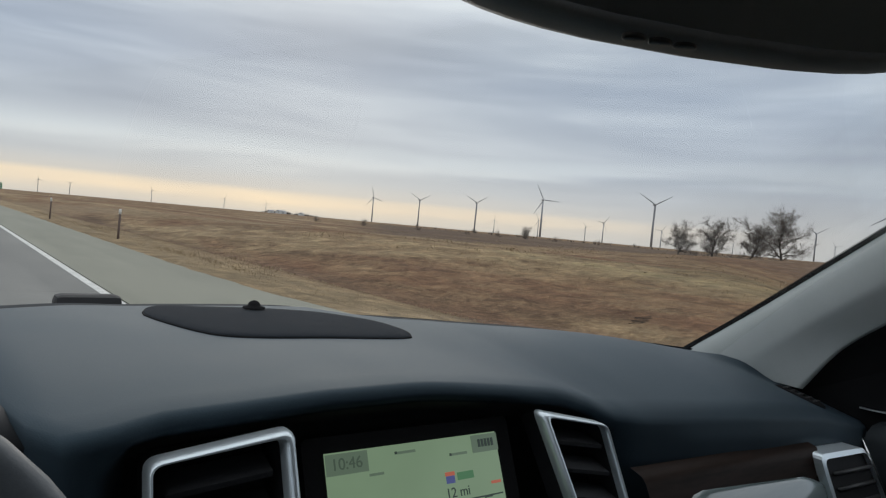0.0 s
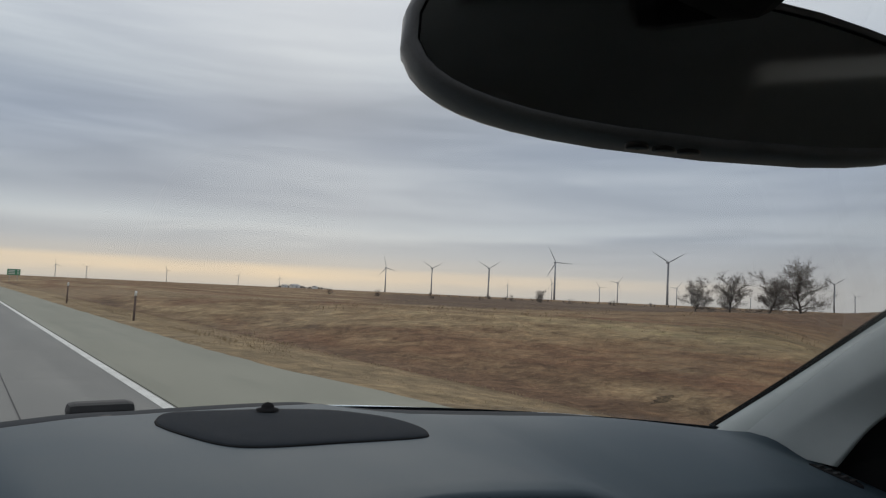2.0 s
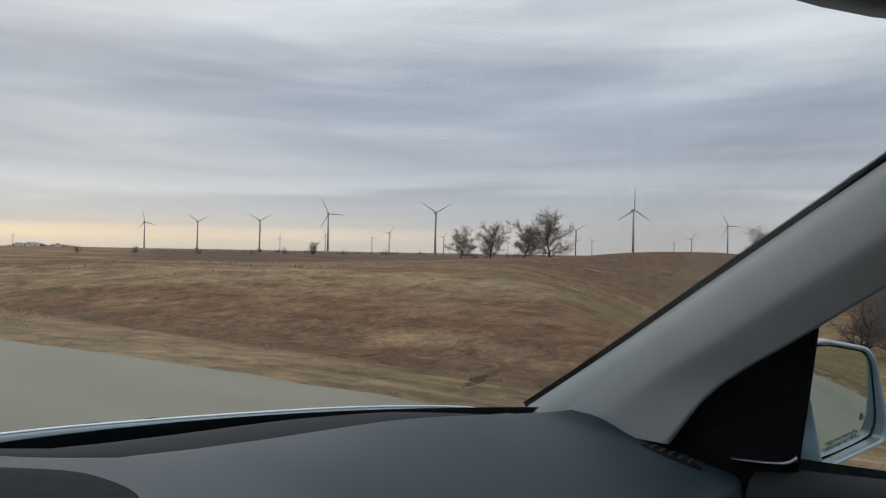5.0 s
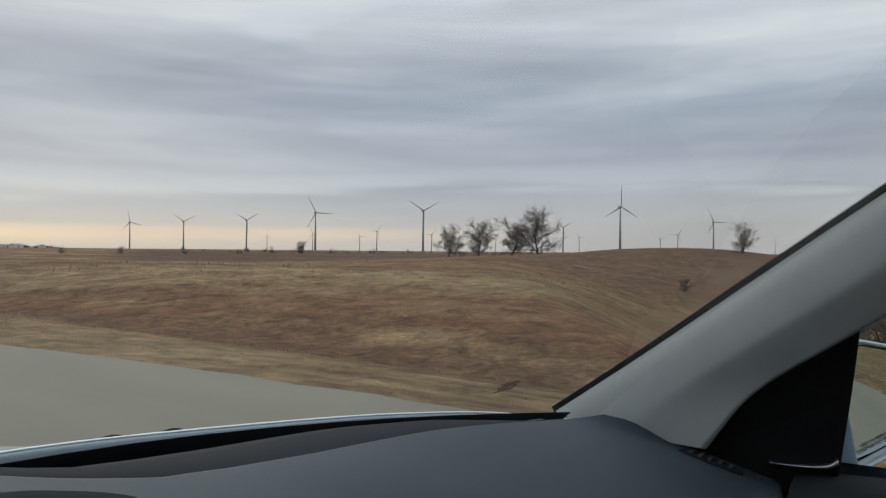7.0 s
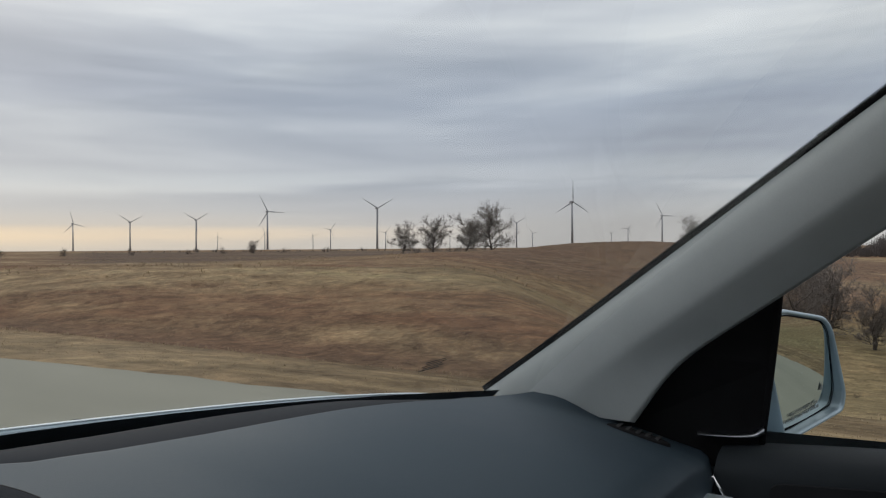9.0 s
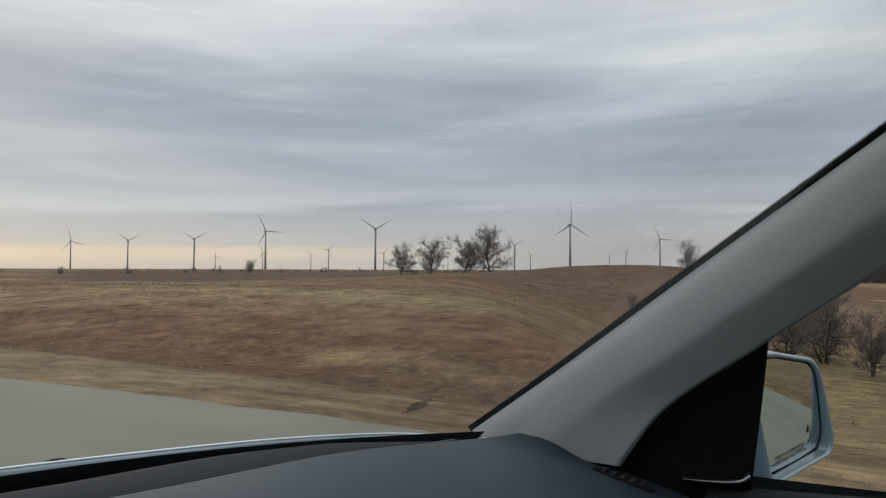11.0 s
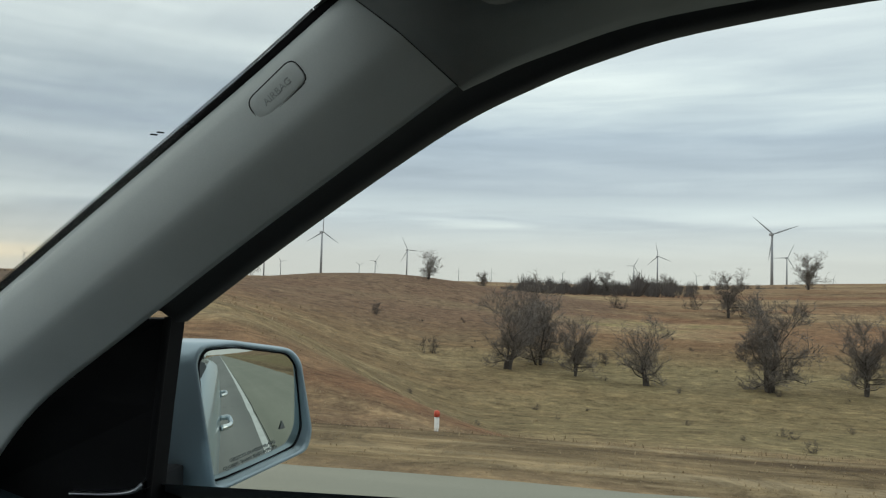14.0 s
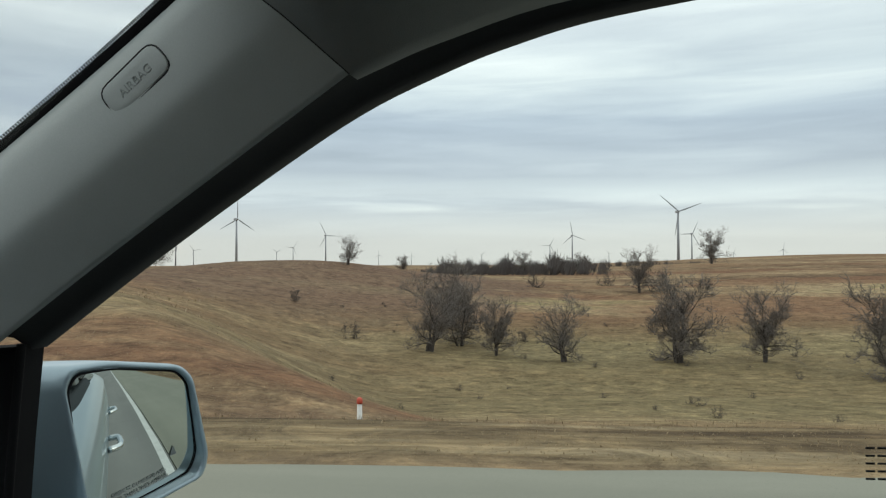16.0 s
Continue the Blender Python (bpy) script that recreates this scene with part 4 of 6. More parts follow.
def soft_edge(x):
    """Where the soft skin ends, short of the windscreen."""
    return lerp_table(x, SOFT) if x > -0.30 else 0.810 - 0.13 * x * x


def rear_edge(x):
    return 1.013 - 0.67 * x * x


def dash_top(x, y):
    """Height of the dashboard's upper skin."""
    yl, yr = lerp_table(x, LIP), soft_edge(x)
    zl, zr = lerp_table(x, LIP_Z), 1.203 - (0.096 if x > 0 else 0.030) * x * x - 0.004 * (1 - smoothstep(0.10, 0.20, abs(x))) + 0.003 * math.exp(-((x - 0.45) / 0.13) ** 2)
    t = (y - yl) / (yr - yl)
    if t > 1:
        return zr - 0.16 * (y - yr) - 0.8 * (y - yr) ** 2
    t = max(0.0, t)
    swell = 0.010 * math.exp(-((x - 0.73) / 0.05) ** 2 - ((y - 0.605) / 0.032) ** 2)
    return zl + (zr - zl) * (1 - (1 - t) ** (1.7 + 0.6 * smoothstep(0.20, 0.30, x) - 1.4 * smoothstep(0.54, 0.72, x))) + swell


def build_dash():
    rows = []
    for i in range(110):
        x = -0.765 + 1.53 * i / 109
        yr, yl = soft_edge(x), lerp_table(x, LIP)
        zl = dash_top(x, yl)
        row = [(x, yr + 0.004, dash_top(x, yr) - 0.010)]
        for j in (0, 0.12, *range(1, 15)):
            y = yr + (yl + 0.010 - yr) * j / 14
            row.append((x, y, dash_top(x, y)))
        # rounded lip, then the face below it
        for a in (20, 45, 70, 90):
            t = radians(a)
            row.append((x, yl + 0.010 - 0.010 * math.sin(t), zl - 0.010 * (1 - math.cos(t))))
        deep = 0.035 * (1 - smoothstep(0.20, 0.235, abs(x)))
        bulge = 0.005 * smoothstep(0.26, 0.34, x)
        for dz, dy in ((0.020, 0.45), (0.030, 0.8), (0.10, 1.0), (0.22, 1.2), (0.40, 1.6)):
            row.append((x, yl + deep * dy - bulge * math.sin(min(1.0, dz / 0.10) * math.pi), zl - dz))
        rows.append(row)
    v, f = loft(rows)
    return mesh_part("dashboard", v, f, M["dash"], car, "dark grey-blue soft dashboard with a rounded front lip")


dash = build_dash()


def centre_panel():
    rows = []
    for i in range(25):
        x = -0.208 + 0.416 * i / 24
        yl = lerp_table(x, LIP)
        zl = dash_top(x, yl)
        rows.append([(x, yl + 0.006, zl - 0.0155), (x, yl + 0.012, zl - 0.022), (x, yl + 0.024, zl - 0.032), (x, yl + 0.030, zl - 0.10), (x, yl + 0.036, zl - 0.22)])
    v, f = loft(rows)
    mesh_part("centre_panel", v, f, M["black"], car, "gloss black centre panel round the display")


centre_panel()


def build_defroster():
    rows = []
    for i in range(97):
        x = -0.765 + 1.53 * i / 96
        y0, y3 = soft_edge(x), rear_edge(x)
        z0 = dash_top(x, y0)
        y2 = min(y0 + 0.140, y3 - 0.03)
        rows.append([(x, y0 + 0.001, z0 - 0.006), (x, y0 + 0.012, z0 - 0.004), (x, y0 + (y2 - y0) * 0.6, z0 - 0.008), (x, y2, z0 - 0.020), (x, y2 + 0.01, z0 - 0.030), (x, y3 + 0.03, min(z0 - 0.055, 1.118))])
    v, f = loft(rows)
    tray = mesh_part("defroster_tray", v, f, M["tray"], car, "black defroster tray along the foot of the windscreen")
    for i in range(15):
        x = -0.62 + 1.24 * i / 14
        y = soft_edge(x) + 0.036
        bm = box_bm(0.05, 0.007, 0.002, (0, 0, 0), 0.0006, Matrix.Rotation(math.atan(0.20 * x), 4, "Y"))
        bmesh.ops.translate(bm, verts=bm.verts, vec=(x, y, dash_top(x, soft_edge(x)) - 0.0074))
        part("air_slot", bm, M["seal"], tray)


build_defroster()


def on_dash(pts, lift=0.0):
    return [(x, y, dash_top(x, y) + lift) for x, y in pts]


def build_speaker():
    edge = [(-0.125, 0.785), (-0.119, 0.753), (-0.103, 0.701), (-0.088, 0.669), (-0.066, 0.653), (-0.02, 0.643), (0.04, 0.640), (0.106, 0.645), (0.122, 0.655), (0.131, 0.686), (0.126, 0.739),
            (0.105, 0.780), (0.078, 0.808), (0.016, 0.832), (-0.035, 0.841), (-0.089, 0.850), (-0.107, 0.840), (-0.121, 0.808), (-0.125, 0.785)]
    out = curve([(x, y, 0) for x, y in edge], 3)[:-1]
    c = Vector((0, 0.74, 0))
    rows = [on_dash([(p.x, p.y) for p in out], -0.004)]
    for s, l in ((0.998, 0.0012), (0.985, 0.0020), (0.85, 0.0030), (0.5, 0.0045), (0.001, 0.0045)):
        rows.append(on_dash([(c.x + (p.x - c.x) * s, c.y + (p.y - c.y) * s) for p in out], l))
    v, f = loft(rows, True)
    ob = mesh_part("centre_speaker", v, f, M["mesh_cloth"], car, "flat black mesh speaker cover on the dashboard")
    v, f = tube(on_dash([(p.x, p.y) for p in out], 0.0), 0.0015, 6, True)
    mesh_part("speaker_rim", v, f, M["pitch"], ob)
    rows = []
    for s, l in ((0.013, 0.003), (0.0125, 0.005), (0.0075, 0.006), (0.007, 0.0085), (0.005, 0.011), (0.001, 0.0125)):
        rows.append([(0.0 + s * math.cos(a), 0.805 + s * math.sin(a), 1.201 + l) for a in np.linspace(0, 2 * math.pi, 14, endpoint=False)])
    v, f = loft(rows, True)
    mesh_part("light_sensor", v, f, M["pitch"], ob, "small black sensor dome")


build_speaker()


def vent(side):
    """Centre air vent; side 1 is the passenger's."""
    def P(u, w, out=0.0):
        # u across from the inner edge, w down from the top
        x0, x1, z0, fall = (0.114 + 0.034 * w, 0.200 + 0.011 * w, 1.170, 0.0155) if side > 0 else (0.110, 0.202 + 0.004 * w, 1.178, 0.008)
        x = x0 + (x1 - x0) * u
        z = z0 - fall * u - 0.150 * w
        return (side * x, 0.446 - 0.068 * w - out, z)
    corners = [P(0, 0), P(1, 0.02), P(1, 1), P(0, 1)]
    out = rounded(corners, 0.008)
    inner = rounded([P(0.10, 0.034), P(0.955, 0.038), P(0.955, 0.97), P(0.10, 0.97)], 0.006)
    back = [(p.x, p.y + 0.035, p.z) for p in inner]
    lip = []
    for k, o in ((0.0, 0.005), (0.02, -0.003), (0.25, -0.008), (0.6, -0.009), (0.95, -0.004), (1.0, 0.006)):
        lip.append([(p.lerp(q, k) + Vector((0, o, 0))) for p, q in zip(out, inner)])
    v, f = loft(lip, True)
    fr = mesh_part("air_vent", v, f, M["silver"], car, "satin silver framed air vent with black slats")
    v, f = loft([[(p.x, p.y + 0.002, p.z) for p in inner], back], True)
    f.append(tuple(len(inner) + i for i in range(len(inner))))
    mesh_part("duct", v, f, M["dash_dark"], fr, smooth=False)
    for i in range(6):
        w = 0.15 + 0.145 * i
        a, b = Vector(P(0.17, w)), Vector(P(0.87, w))
        c = (a + b) / 2
        rows = []
        for p in (a, c, b):
            rows.append([(p.x, p.y - 0.001, p.z), (p.x, p.y - 0.001, p.z - 0.0035), (p.x, p.y + 0.020, p.z + 0.004), (p.x, p.y + 0.020, p.z + 0.0065)])
        v, f = loft(rows, True)
        mesh_part("slat", v, f, M["dash_dark"], fr, smooth=False)
    p = Vector(P(0.50, 0.60))
    part("vent_knob", box_bm(0.034, 0.016, 0.012, (p.x, p.y - 0.004, p.z), 0.003), M["leather"], fr)
    return fr


vent(1)
vent(-1)


def rect_on(m, x0, z0, x1, z1, lift):
    return [m @ Vector((x0, -lift, z0)), m @ Vector((x1, -lift, z0)), m @ Vector((x1, -lift, z1)), m @ Vector((x0, -lift, z1))]


def build_display():
    tilt = Matrix.Translation((0, 0.458, 1.151)) @ Matrix.Rotation(radians(-24), 4, "X")
    w, h = 0.079, 0.094
    v, f = plate(rounded([(-w - 0.016, 0.0, 0.012), (w + 0.016, 0.0, 0.012), (w + 0.016, 0.0, -h - 0.012), (-w - 0.016, 0.0, -h - 0.012)], 0.006), 0.03, (0, 1, 0))
    d = mesh_part("display", [tilt @ p for p in v], f, M["pitch"], car, "lit navigation display in a black bezel", smooth=False)
    v, f = plate(rect_on(tilt, -w, -h, w, 0, 0.0012), 0.001, (0, 1, 0))
    mesh_part("screen", v, f, M["screen"], d, "pale green map screen", smooth=False)

    def bar(x0, z0, x1, z1, mat, lift=0.0024):
        v, f = plate(rect_on(tilt, x0, z0, x1, z1, lift), 0.0006, (0, 1, 0))
        mesh_part("screen_mark", v, f, M[mat], d, smooth=False)
    bar(-w, -0.0155, -w + 0.034, -0.001, "screen_bar")
    bar(w - 0.027, -0.0145, w, -0.001, "screen_bar")
    for i in range(5):
        bar(w - 0.021 + 0.0034 * i, -0.0105, w - 0.0188 + 0.0034 * i, -0.0045, "screen_ink", 0.0032)
    for z, g in ((-0.030, 0.016), (-0.056, 0.016)):
        bar(0.022, z - 0.0042, 0.030, z + 0.0012, "screen_blue")
        bar(0.0215, z + 0.0014, 0.0305, z + 0.0042, "screen_red")
        bar(0.033, z - 0.0028, 0.033 + g, z + 0.0028, "screen_green")
    bar(0.018, -0.0487, 0.076, -0.0478, "screen_ink")
    bar(-0.020, -0.007, -0.003, -0.0052, "screen_bar")
    bar(0.030, -0.014, 0.046, -0.0122, "screen_bar")
    bar(-0.045, -0.0195, -0.033, -0.0178, "screen_bar")
    bar(-0.022, -0.0068, -0.0202, -0.0050, "screen_ink", 0.0032)
    bar(0.028, -0.0140, 0.0298, -0.0122, "screen_ink", 0.0032)
    bar(0.056, -0.0495, 0.064, -0.0483, "screen_ink", 0.0032)
    bar(0.066, -0.040, 0.076, -0.038, "screen_red")
    v, f = tube([tilt @ Vector(p) for p in ((0.015, -0.003, -0.057), (0.004, -0.003, -0.060), (-0.010, -0.003, -0.068), (-0.025, -0.003, -0.085))], 0.0011, 6)
    mesh_part("route_line", v, f, M["screen_red"], d)
    face = tilt @ Matrix.Rotation(radians(90), 4, "X")
    lettering("10:46", 0.0115, face @ Matrix.Translation((-w + 0.0165, -0.0085, 0.0028)), M["screen_faint"], d, "clock_digits")
    lettering("12 mi", 0.0105, face @ Matrix.Translation((0.031, -0.0415, 0.0028)), M["screen_ink"], d, "distance_text")


build_display()


def build_passenger_trim():
    rows, inlay = [], []
    for i in range(21):
        x = 0.222 + (0.555 - 0.222) * i / 20
        yl = 0.425
        zt = 1.109 - 0.034 * (x - 0.2)
        zb = 1.060 - 0.16 * (x - 0.25)
        h = zt - zb
        rows.append([(x, yl + 0.0, zt + 0.004), (x, yl - 0.014, zt), (x, yl - 0.019, zt - 0.12 * h), (x, yl - 0.024, zt - 0.34 * h), (x, yl - 0.048, zb), (x, yl + 0.01, zb - 0.004)])
        k = smoothstep(0.0, 0.25, i / 20.0) * (1 - 0.25 * smoothstep(0.85, 1.0, i / 20.0))
        top = 0.34 + 0.46 * (1 - k)
        inlay.append([(x, yl - 0.024 - 0.024 * (top - 0.34) / 0.66 - 0.0005, zt - top * h), (x, yl - 0.030 - 0.024 * (top - 0.34) / 0.66, zt - (top + 0.04) * h), (x, yl - 0.044, zt - 0.90 * h), (x, yl - 0.0495, zb)])
    v, f = loft(rows)
    wood = mesh_part("wood_trim", v, f, M["wood"], car, "dark glossy wood strip on the passenger's side")
    # separate grey strip that paints the reflection onto the wood
    v, f = loft(inlay)
    mesh_part("trim_inlay", v, f, M["wood_reflection"], wood, "grey strip painted as the sky's reflection in the wood")
    # side vent
    a, b = 0.536, 0.675

    def P(u, w, o=0.0):
        return Vector((a + (b - a) * u + 0.016 * w, 0.418 - 0.038 * w - o, 1.094 - 0.006 * u - 0.115 * w))
    out = rounded([P(0, 0, 0.02), P(0.86, 0, 0.02), P(1, 0.5, 0.02), P(0.9, 1, 0.02), P(0.05, 1, 0.02)], 0.012)
    inner = rounded([P(0.035, 0.045, 0.02), P(0.842, 0.045, 0.02), P(0.972, 0.5, 0.02), P(0.878, 0.96, 0.02), P(0.075, 0.96, 0.02)], 0.010)
    v, f = loft([[p + Vector((0, 0.03, 0)) for p in out], out, [p - Vector((0, 0.002, 0)) for p in inner], [p + Vector((0, 0.02, 0)) for p in inner]], True)
    f.append(tuple(3 * len(out) + i for i in range(len(out))))
    fr = mesh_part("side_vent", v, f, M["silver"], car, "chrome ringed side air vent", smooth=False)
    v, f = plate([p + Vector((0, 0.004, 0)) for p in inner], 0.004, (0, 1, 0))
    mesh_part("duct", v, f, M["dash_dark"], fr, smooth=False)
    for i in range(5):
        p, q = P(0.16, 0.2 + 0.15 * i, 0.02), P(0.86, 0.2 + 0.15 * i, 0.02)
        v, f = tube([p, q], 0.0028, 5)
        mesh_part("slat", v, f, M["leather"], fr)
    part("vent_knob", box_bm(0.025, 0.012, 0.008, P(0.55, 0.55, 0.026), 0.002), M["leather"], fr)


build_passenger_trim()


# ---- pillar, windscreen, roof: built for the passenger's side, mirrored for the driver's ----
INNER = [(0.735, 0.722, 1.148), (0.731, 0.600, 1.236), (0.723, 0.480, 1.326), (0.713, 0.360, 1.4155), (0.703, 0.250, 1.497), (0.690, 0.165, 1.560)]
OUTER = [(0.733, 0.518, 1.129), (0.737, 0.464, 1.203), (0.7315, 0.368, 1.277), (0.725, 0.266, 1.3525), (0.717, 0.166, 1.4225), (0.707, 0.072, 1.4865)]
WINDOW_TOP = [(0.800, 0.366, 1.282), (0.802, 0.267, 1.358), (0.802, 0.163, 1.432), (0.800, 0.085, 1.482), (0.795, 0.020, 1.512), (0.790, -0.043, 1.535),
              (0.785, -0.130, 1.557), (0.780, -0.300, 1.580), (0.775, -0.520, 1.590), (0.775, -0.600, 1.590)]
BELT = [(0.806, 0.385, 1.106), (0.806, 0.158, 1.124), (0.806, -0.037, 1.138), (0.806, -0.283, 1.155), (0.806, -0.600, 1.172)]


def flip(points, s):
    return [Vector((p[0] * s, p[1], p[2])) for p in points]


PROFILE = ((0.06, 0.55), (0.14, 0.78), (0.30, 0.98), (0.41, 1.08), (0.46, 1.07), (0.52, 0.98), (0.64, 0.75), (0.76, 0.50), (0.87, 0.28), (0.95, 0.12))


def pillar(s):
    inn, out = curve(flip(INNER, s), 6), curve(flip(OUTER, s), 6)
    rows = []
    for i, (a, b) in enumerate(zip(inn, out)):
        t = i / (len(inn) - 1)
        d = b - a
        # towards the cabin, square to the pillar
        cab = Vector((-s * 0.80, -0.52, -0.28)).normalized()
        fat = 0.016 + 0.010 * math.sin(t * math.pi)
        row = [a + Vector((s * 0.010, 0.003, -0.006)), a]
        for u, k in PROFILE:
            row.append(a + d * u + cab * fat * k)
        row += [b, b + Vector((s * 0.004, 0.004, 0.004))]
        rows.append(row)
    v, f = loft(rows)
    v2, f2 = tube([p + cab * 0.0001 for p in rows[-1][1:-1]], 0.0005, 5)
    mesh_part("trim_gap", v2, f2, M["seal"], car)
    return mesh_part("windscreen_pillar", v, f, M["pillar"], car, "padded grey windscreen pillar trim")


pil = pillar(1)
pillar(-1)


def airbag_badge():
    c = Vector((0.6903, 0.2176, 1.4812))
    along = Vector((-0.0024, -0.0238, 0.0205)).normalized()
    face = Vector((-0.997, 0.058, -0.050))
    face = (face - along * face.dot(along)).normalized()
    up = along.cross(face).normalized()
    if up.z < 0:
        up = -up
    m = Matrix((along, up, face)).transposed().to_4x4()
    m.translation = c
    return m


def build_badge(m):
    out = rounded([(-0.0265, -0.0115, 0), (0.0265, -0.0115, 0), (0.0265, 0.0115, 0), (-0.0265, 0.0115, 0)], 0.009)
    rows = [[m @ Vector((p.x * s, p.y * t, l)) for p in out] for s, t, l in ((1.0, 1.0, -0.006), (1.0, 1.0, 0.0004), (0.97, 0.93, 0.0009), (0.6, 0.5, 0.0011), (0.05, 0.05, 0.0011))]
    v, f = loft(rows, True)
    b = mesh_part("airbag_cap", v, f, M["pillar"], pil, "oval cap with raised lettering")
    v, f = tube([m @ Vector((p.x * 1.02, p.y * 1.05, 0.0002)) for p in out], 0.0006, 6, True)
    mesh_part("cap_gap", v, f, M["seal"], pil)
    lettering("AIRBAG", 0.0085, m @ Matrix.Translation((0, -0.001, 0.0013)), M["emboss"], pil, "airbag_lettering")


build_badge(airbag_badge())


def lining_front(u):
    return Vector((0.655 * u, 0.252 - 0.100 * u * u, 1.604 - 0.034 * u * u))


def windscreen():
    def base(x):
        return Vector((x, rear_edge(x) + 0.035, 1.126 - 0.03 * x * x))

    def top(x):
        k = x / 0.645
        return Vector((0.645 * k * 0.995, 0.205 - 0.034 * k * k, 1.606 - 0.034 * k * k))
    rows = []
    for i in range(25):
        u = -1 + 2 * i / 24
        a, b = base(u * 0.752), top(u * 0.70)
        row = []
        for j in range(11):
            t = j / 10
            p = a.lerp(b, t)
            p += Vector((0, 0.5, 0.62)).normalized() * 0.030 * math.sin(t * math.pi) * (1 - 0.5 * u * u)
            row.append(p)
        rows.append(row)
    v, f = loft(rows)
    w = mesh_part("windscreen", v, f, M["glass"], car, "clear windscreen with faint wiped dust and a painted glare veil")
    w.visible_shadow = False
    # dark printed edge
    left, right = rows[0], rows[-1]
    for edge, s in ((right, 1), (left, -1)):
        r2 = [[p + Vector((s * 0.008, -0.004, -0.006)), p + Vector((-s * 0.002, -0.004, -0.003)), p + Vector((-s * 0.0034, 0.0002, 0.0042))] for p in curve(flip(INNER, s), 8)]
        v, f = loft(r2)
        mesh_part("frit_band", v, f, M["pitch"], w)
    head = [lining_front(-0.97 + 1.94 * i / 30) for i in range(31)]
    r2 = [[p + Vector((0, -0.004, 0.004)), p + Vector((0, 0.004, -0.0015))] for p in head]
    v, f = loft(r2)
    mesh_part("frit_band", v, f, M["seal"], w)
    verts, faces = [], []
    for i in range(900):
        j = i % 2
        p = lining_front(-0.985 + 1.97 * i / 899) + Vector((0, 0.0038 + 0.0021 * j, -0.0014 - 0.0012 * j))
        n = len(verts)
        h = 0.0009 - 0.0003 * j
        verts += [p + Vector((-h, 0, 0)), p + Vector((h, 0, 0)), p + Vector((h, 0.0016, -0.0010)), p + Vector((-h, 0.0016, -0.0010))]
        faces.append((n, n + 1, n + 2, n + 3))
    tagged(mesh_part("frit_dots", verts, faces, M["seal"], w, smooth=False), kind="stuff")
    for s in (1, -1):
        # rounded corner of the printed edge
        p0, p1, p2 = flip([tuple(lining_front(0.985) + Vector((0, 0.004, -0.0015))), (0.684, 0.160, 1.561), (0.6901, 0.188, 1.547)], s)
        fan = flip([(0.702, 0.152, 1.574)], s)
        arc = [p0.lerp(p1, k / 10).lerp(p1.lerp(p2, k / 10), k / 10) for k in range(11)]
        v = fan + arc
        mesh_part("frit_corner", v, [(0, k, k + 1) for k in range(1, 11)], M["seal"], w, smooth=False)
        verts, faces = [], []
        for i in range(36):
            t = (i + 0.5) / 3.6
            k = min(9, int(t))
            p = arc[k].lerp(arc[k + 1], t - k)
            d = (arc[k + 1] - arc[k]).normalized() * 0.0008
            e = t / 10
            o = Vector((0, 0.0024, -0.0014)).lerp(Vector((-s * 0.0022, 0.0003, 0.0013)), e) + Vector((-s * 0.004, 0.002, -0.001)) * e * (1 - e)
            n = len(verts)
            verts += [p - d - o * 0.2, p + d - o * 0.2, p + d + o, p - d + o]
            faces.append((n, n + 1, n + 2, n + 3))
        tagged(mesh_part("frit_dots", verts, faces, M["seal"], w, smooth=False), kind="stuff")
        v, f = plate(flip([(0.623, 0.1635, 1.574), (0.672, 0.160, 1.567), (0.694, 0.168, 1.564), (0.708, 0.186, 1.551), (0.745, 0.16, 1.565), (0.72, 0.11, 1.610), (0.63, 0.12, 1.612)], s), 0.004, (0, 0.6, 0.7))
        mesh_part("frit_backing", v, f, M["seal"], w, smooth=False)
    # lower printed strip; its grey stands in for reflections in the glass
    r2 = [[r[0] + Vector((0, -0.003, -0.003)), r[0].lerp(r[2], 0.50 + 0.03 * (abs(r[0].x) / 0.75) ** 3) + Vector((0, -0.003, -0.003))] for r in rows if abs(r[0].x) < 0.72]
    v, f = loft(r2)
    mesh_part("frit_band", v, f, M["frit_veil"], w)
    # fine printed dots along the band
    verts, faces = [], []
    for edge, s in ((curve(flip(INNER, 1), 2), 1),):
        for i in range(236):
            t = 1.5 + 7.9 * i / 235
            k = min(9, int(t))
            p = edge[k].lerp(edge[k + 1], t - k) + Vector((-0.0034, 0.0002, 0.0042))
            n = len(verts)
            d = (edge[k + 1] - edge[k]).normalized() * 0.0008
            o = Vector((-0.0022, 0.0003, 0.0013)) * (1 - 0.45 * smoothstep(4.5, 2.0, t))
            verts += [p - d, p + d, p + d + o, p - d + o]
            faces.append((n, n + 1, n + 2, n + 3))
    tagged(mesh_part("frit_dots", verts, faces, M["seal"], w, smooth=False), kind="stuff")
    # dotted black patch behind the rear-view mirror
    def inside(x, t):
        q = min(10 - 1e-6, t * 10)
        i = (x / 0.752 * (1 - t) + x / 0.526 * t + 1) * 12
        k, j = int(i), int(q)
        a = rows[k][j].lerp(rows[k + 1][j], i - k)
        b = rows[k][j + 1].lerp(rows[k + 1][j + 1], i - k)
        return a.lerp(b, q - j) + Vector((0, -0.003, -0.003))
    patch = []
    for i in range(9):
        t = 0.768 + 0.222 * i / 8
        hw = 0.054 + 0.16 * (t - 0.768)
        patch.append([inside(hw * k, t) for k in (-1, -0.5, 0, 0.5, 1)])
    v, f = loft(patch)
    mesh_part("frit_patch", v, f, M["seal"], w)
    for sd in (-1, 1):
        verts, faces = [], []
        for i in range(130):
            t = 0.768 + 0.217 * i / 129
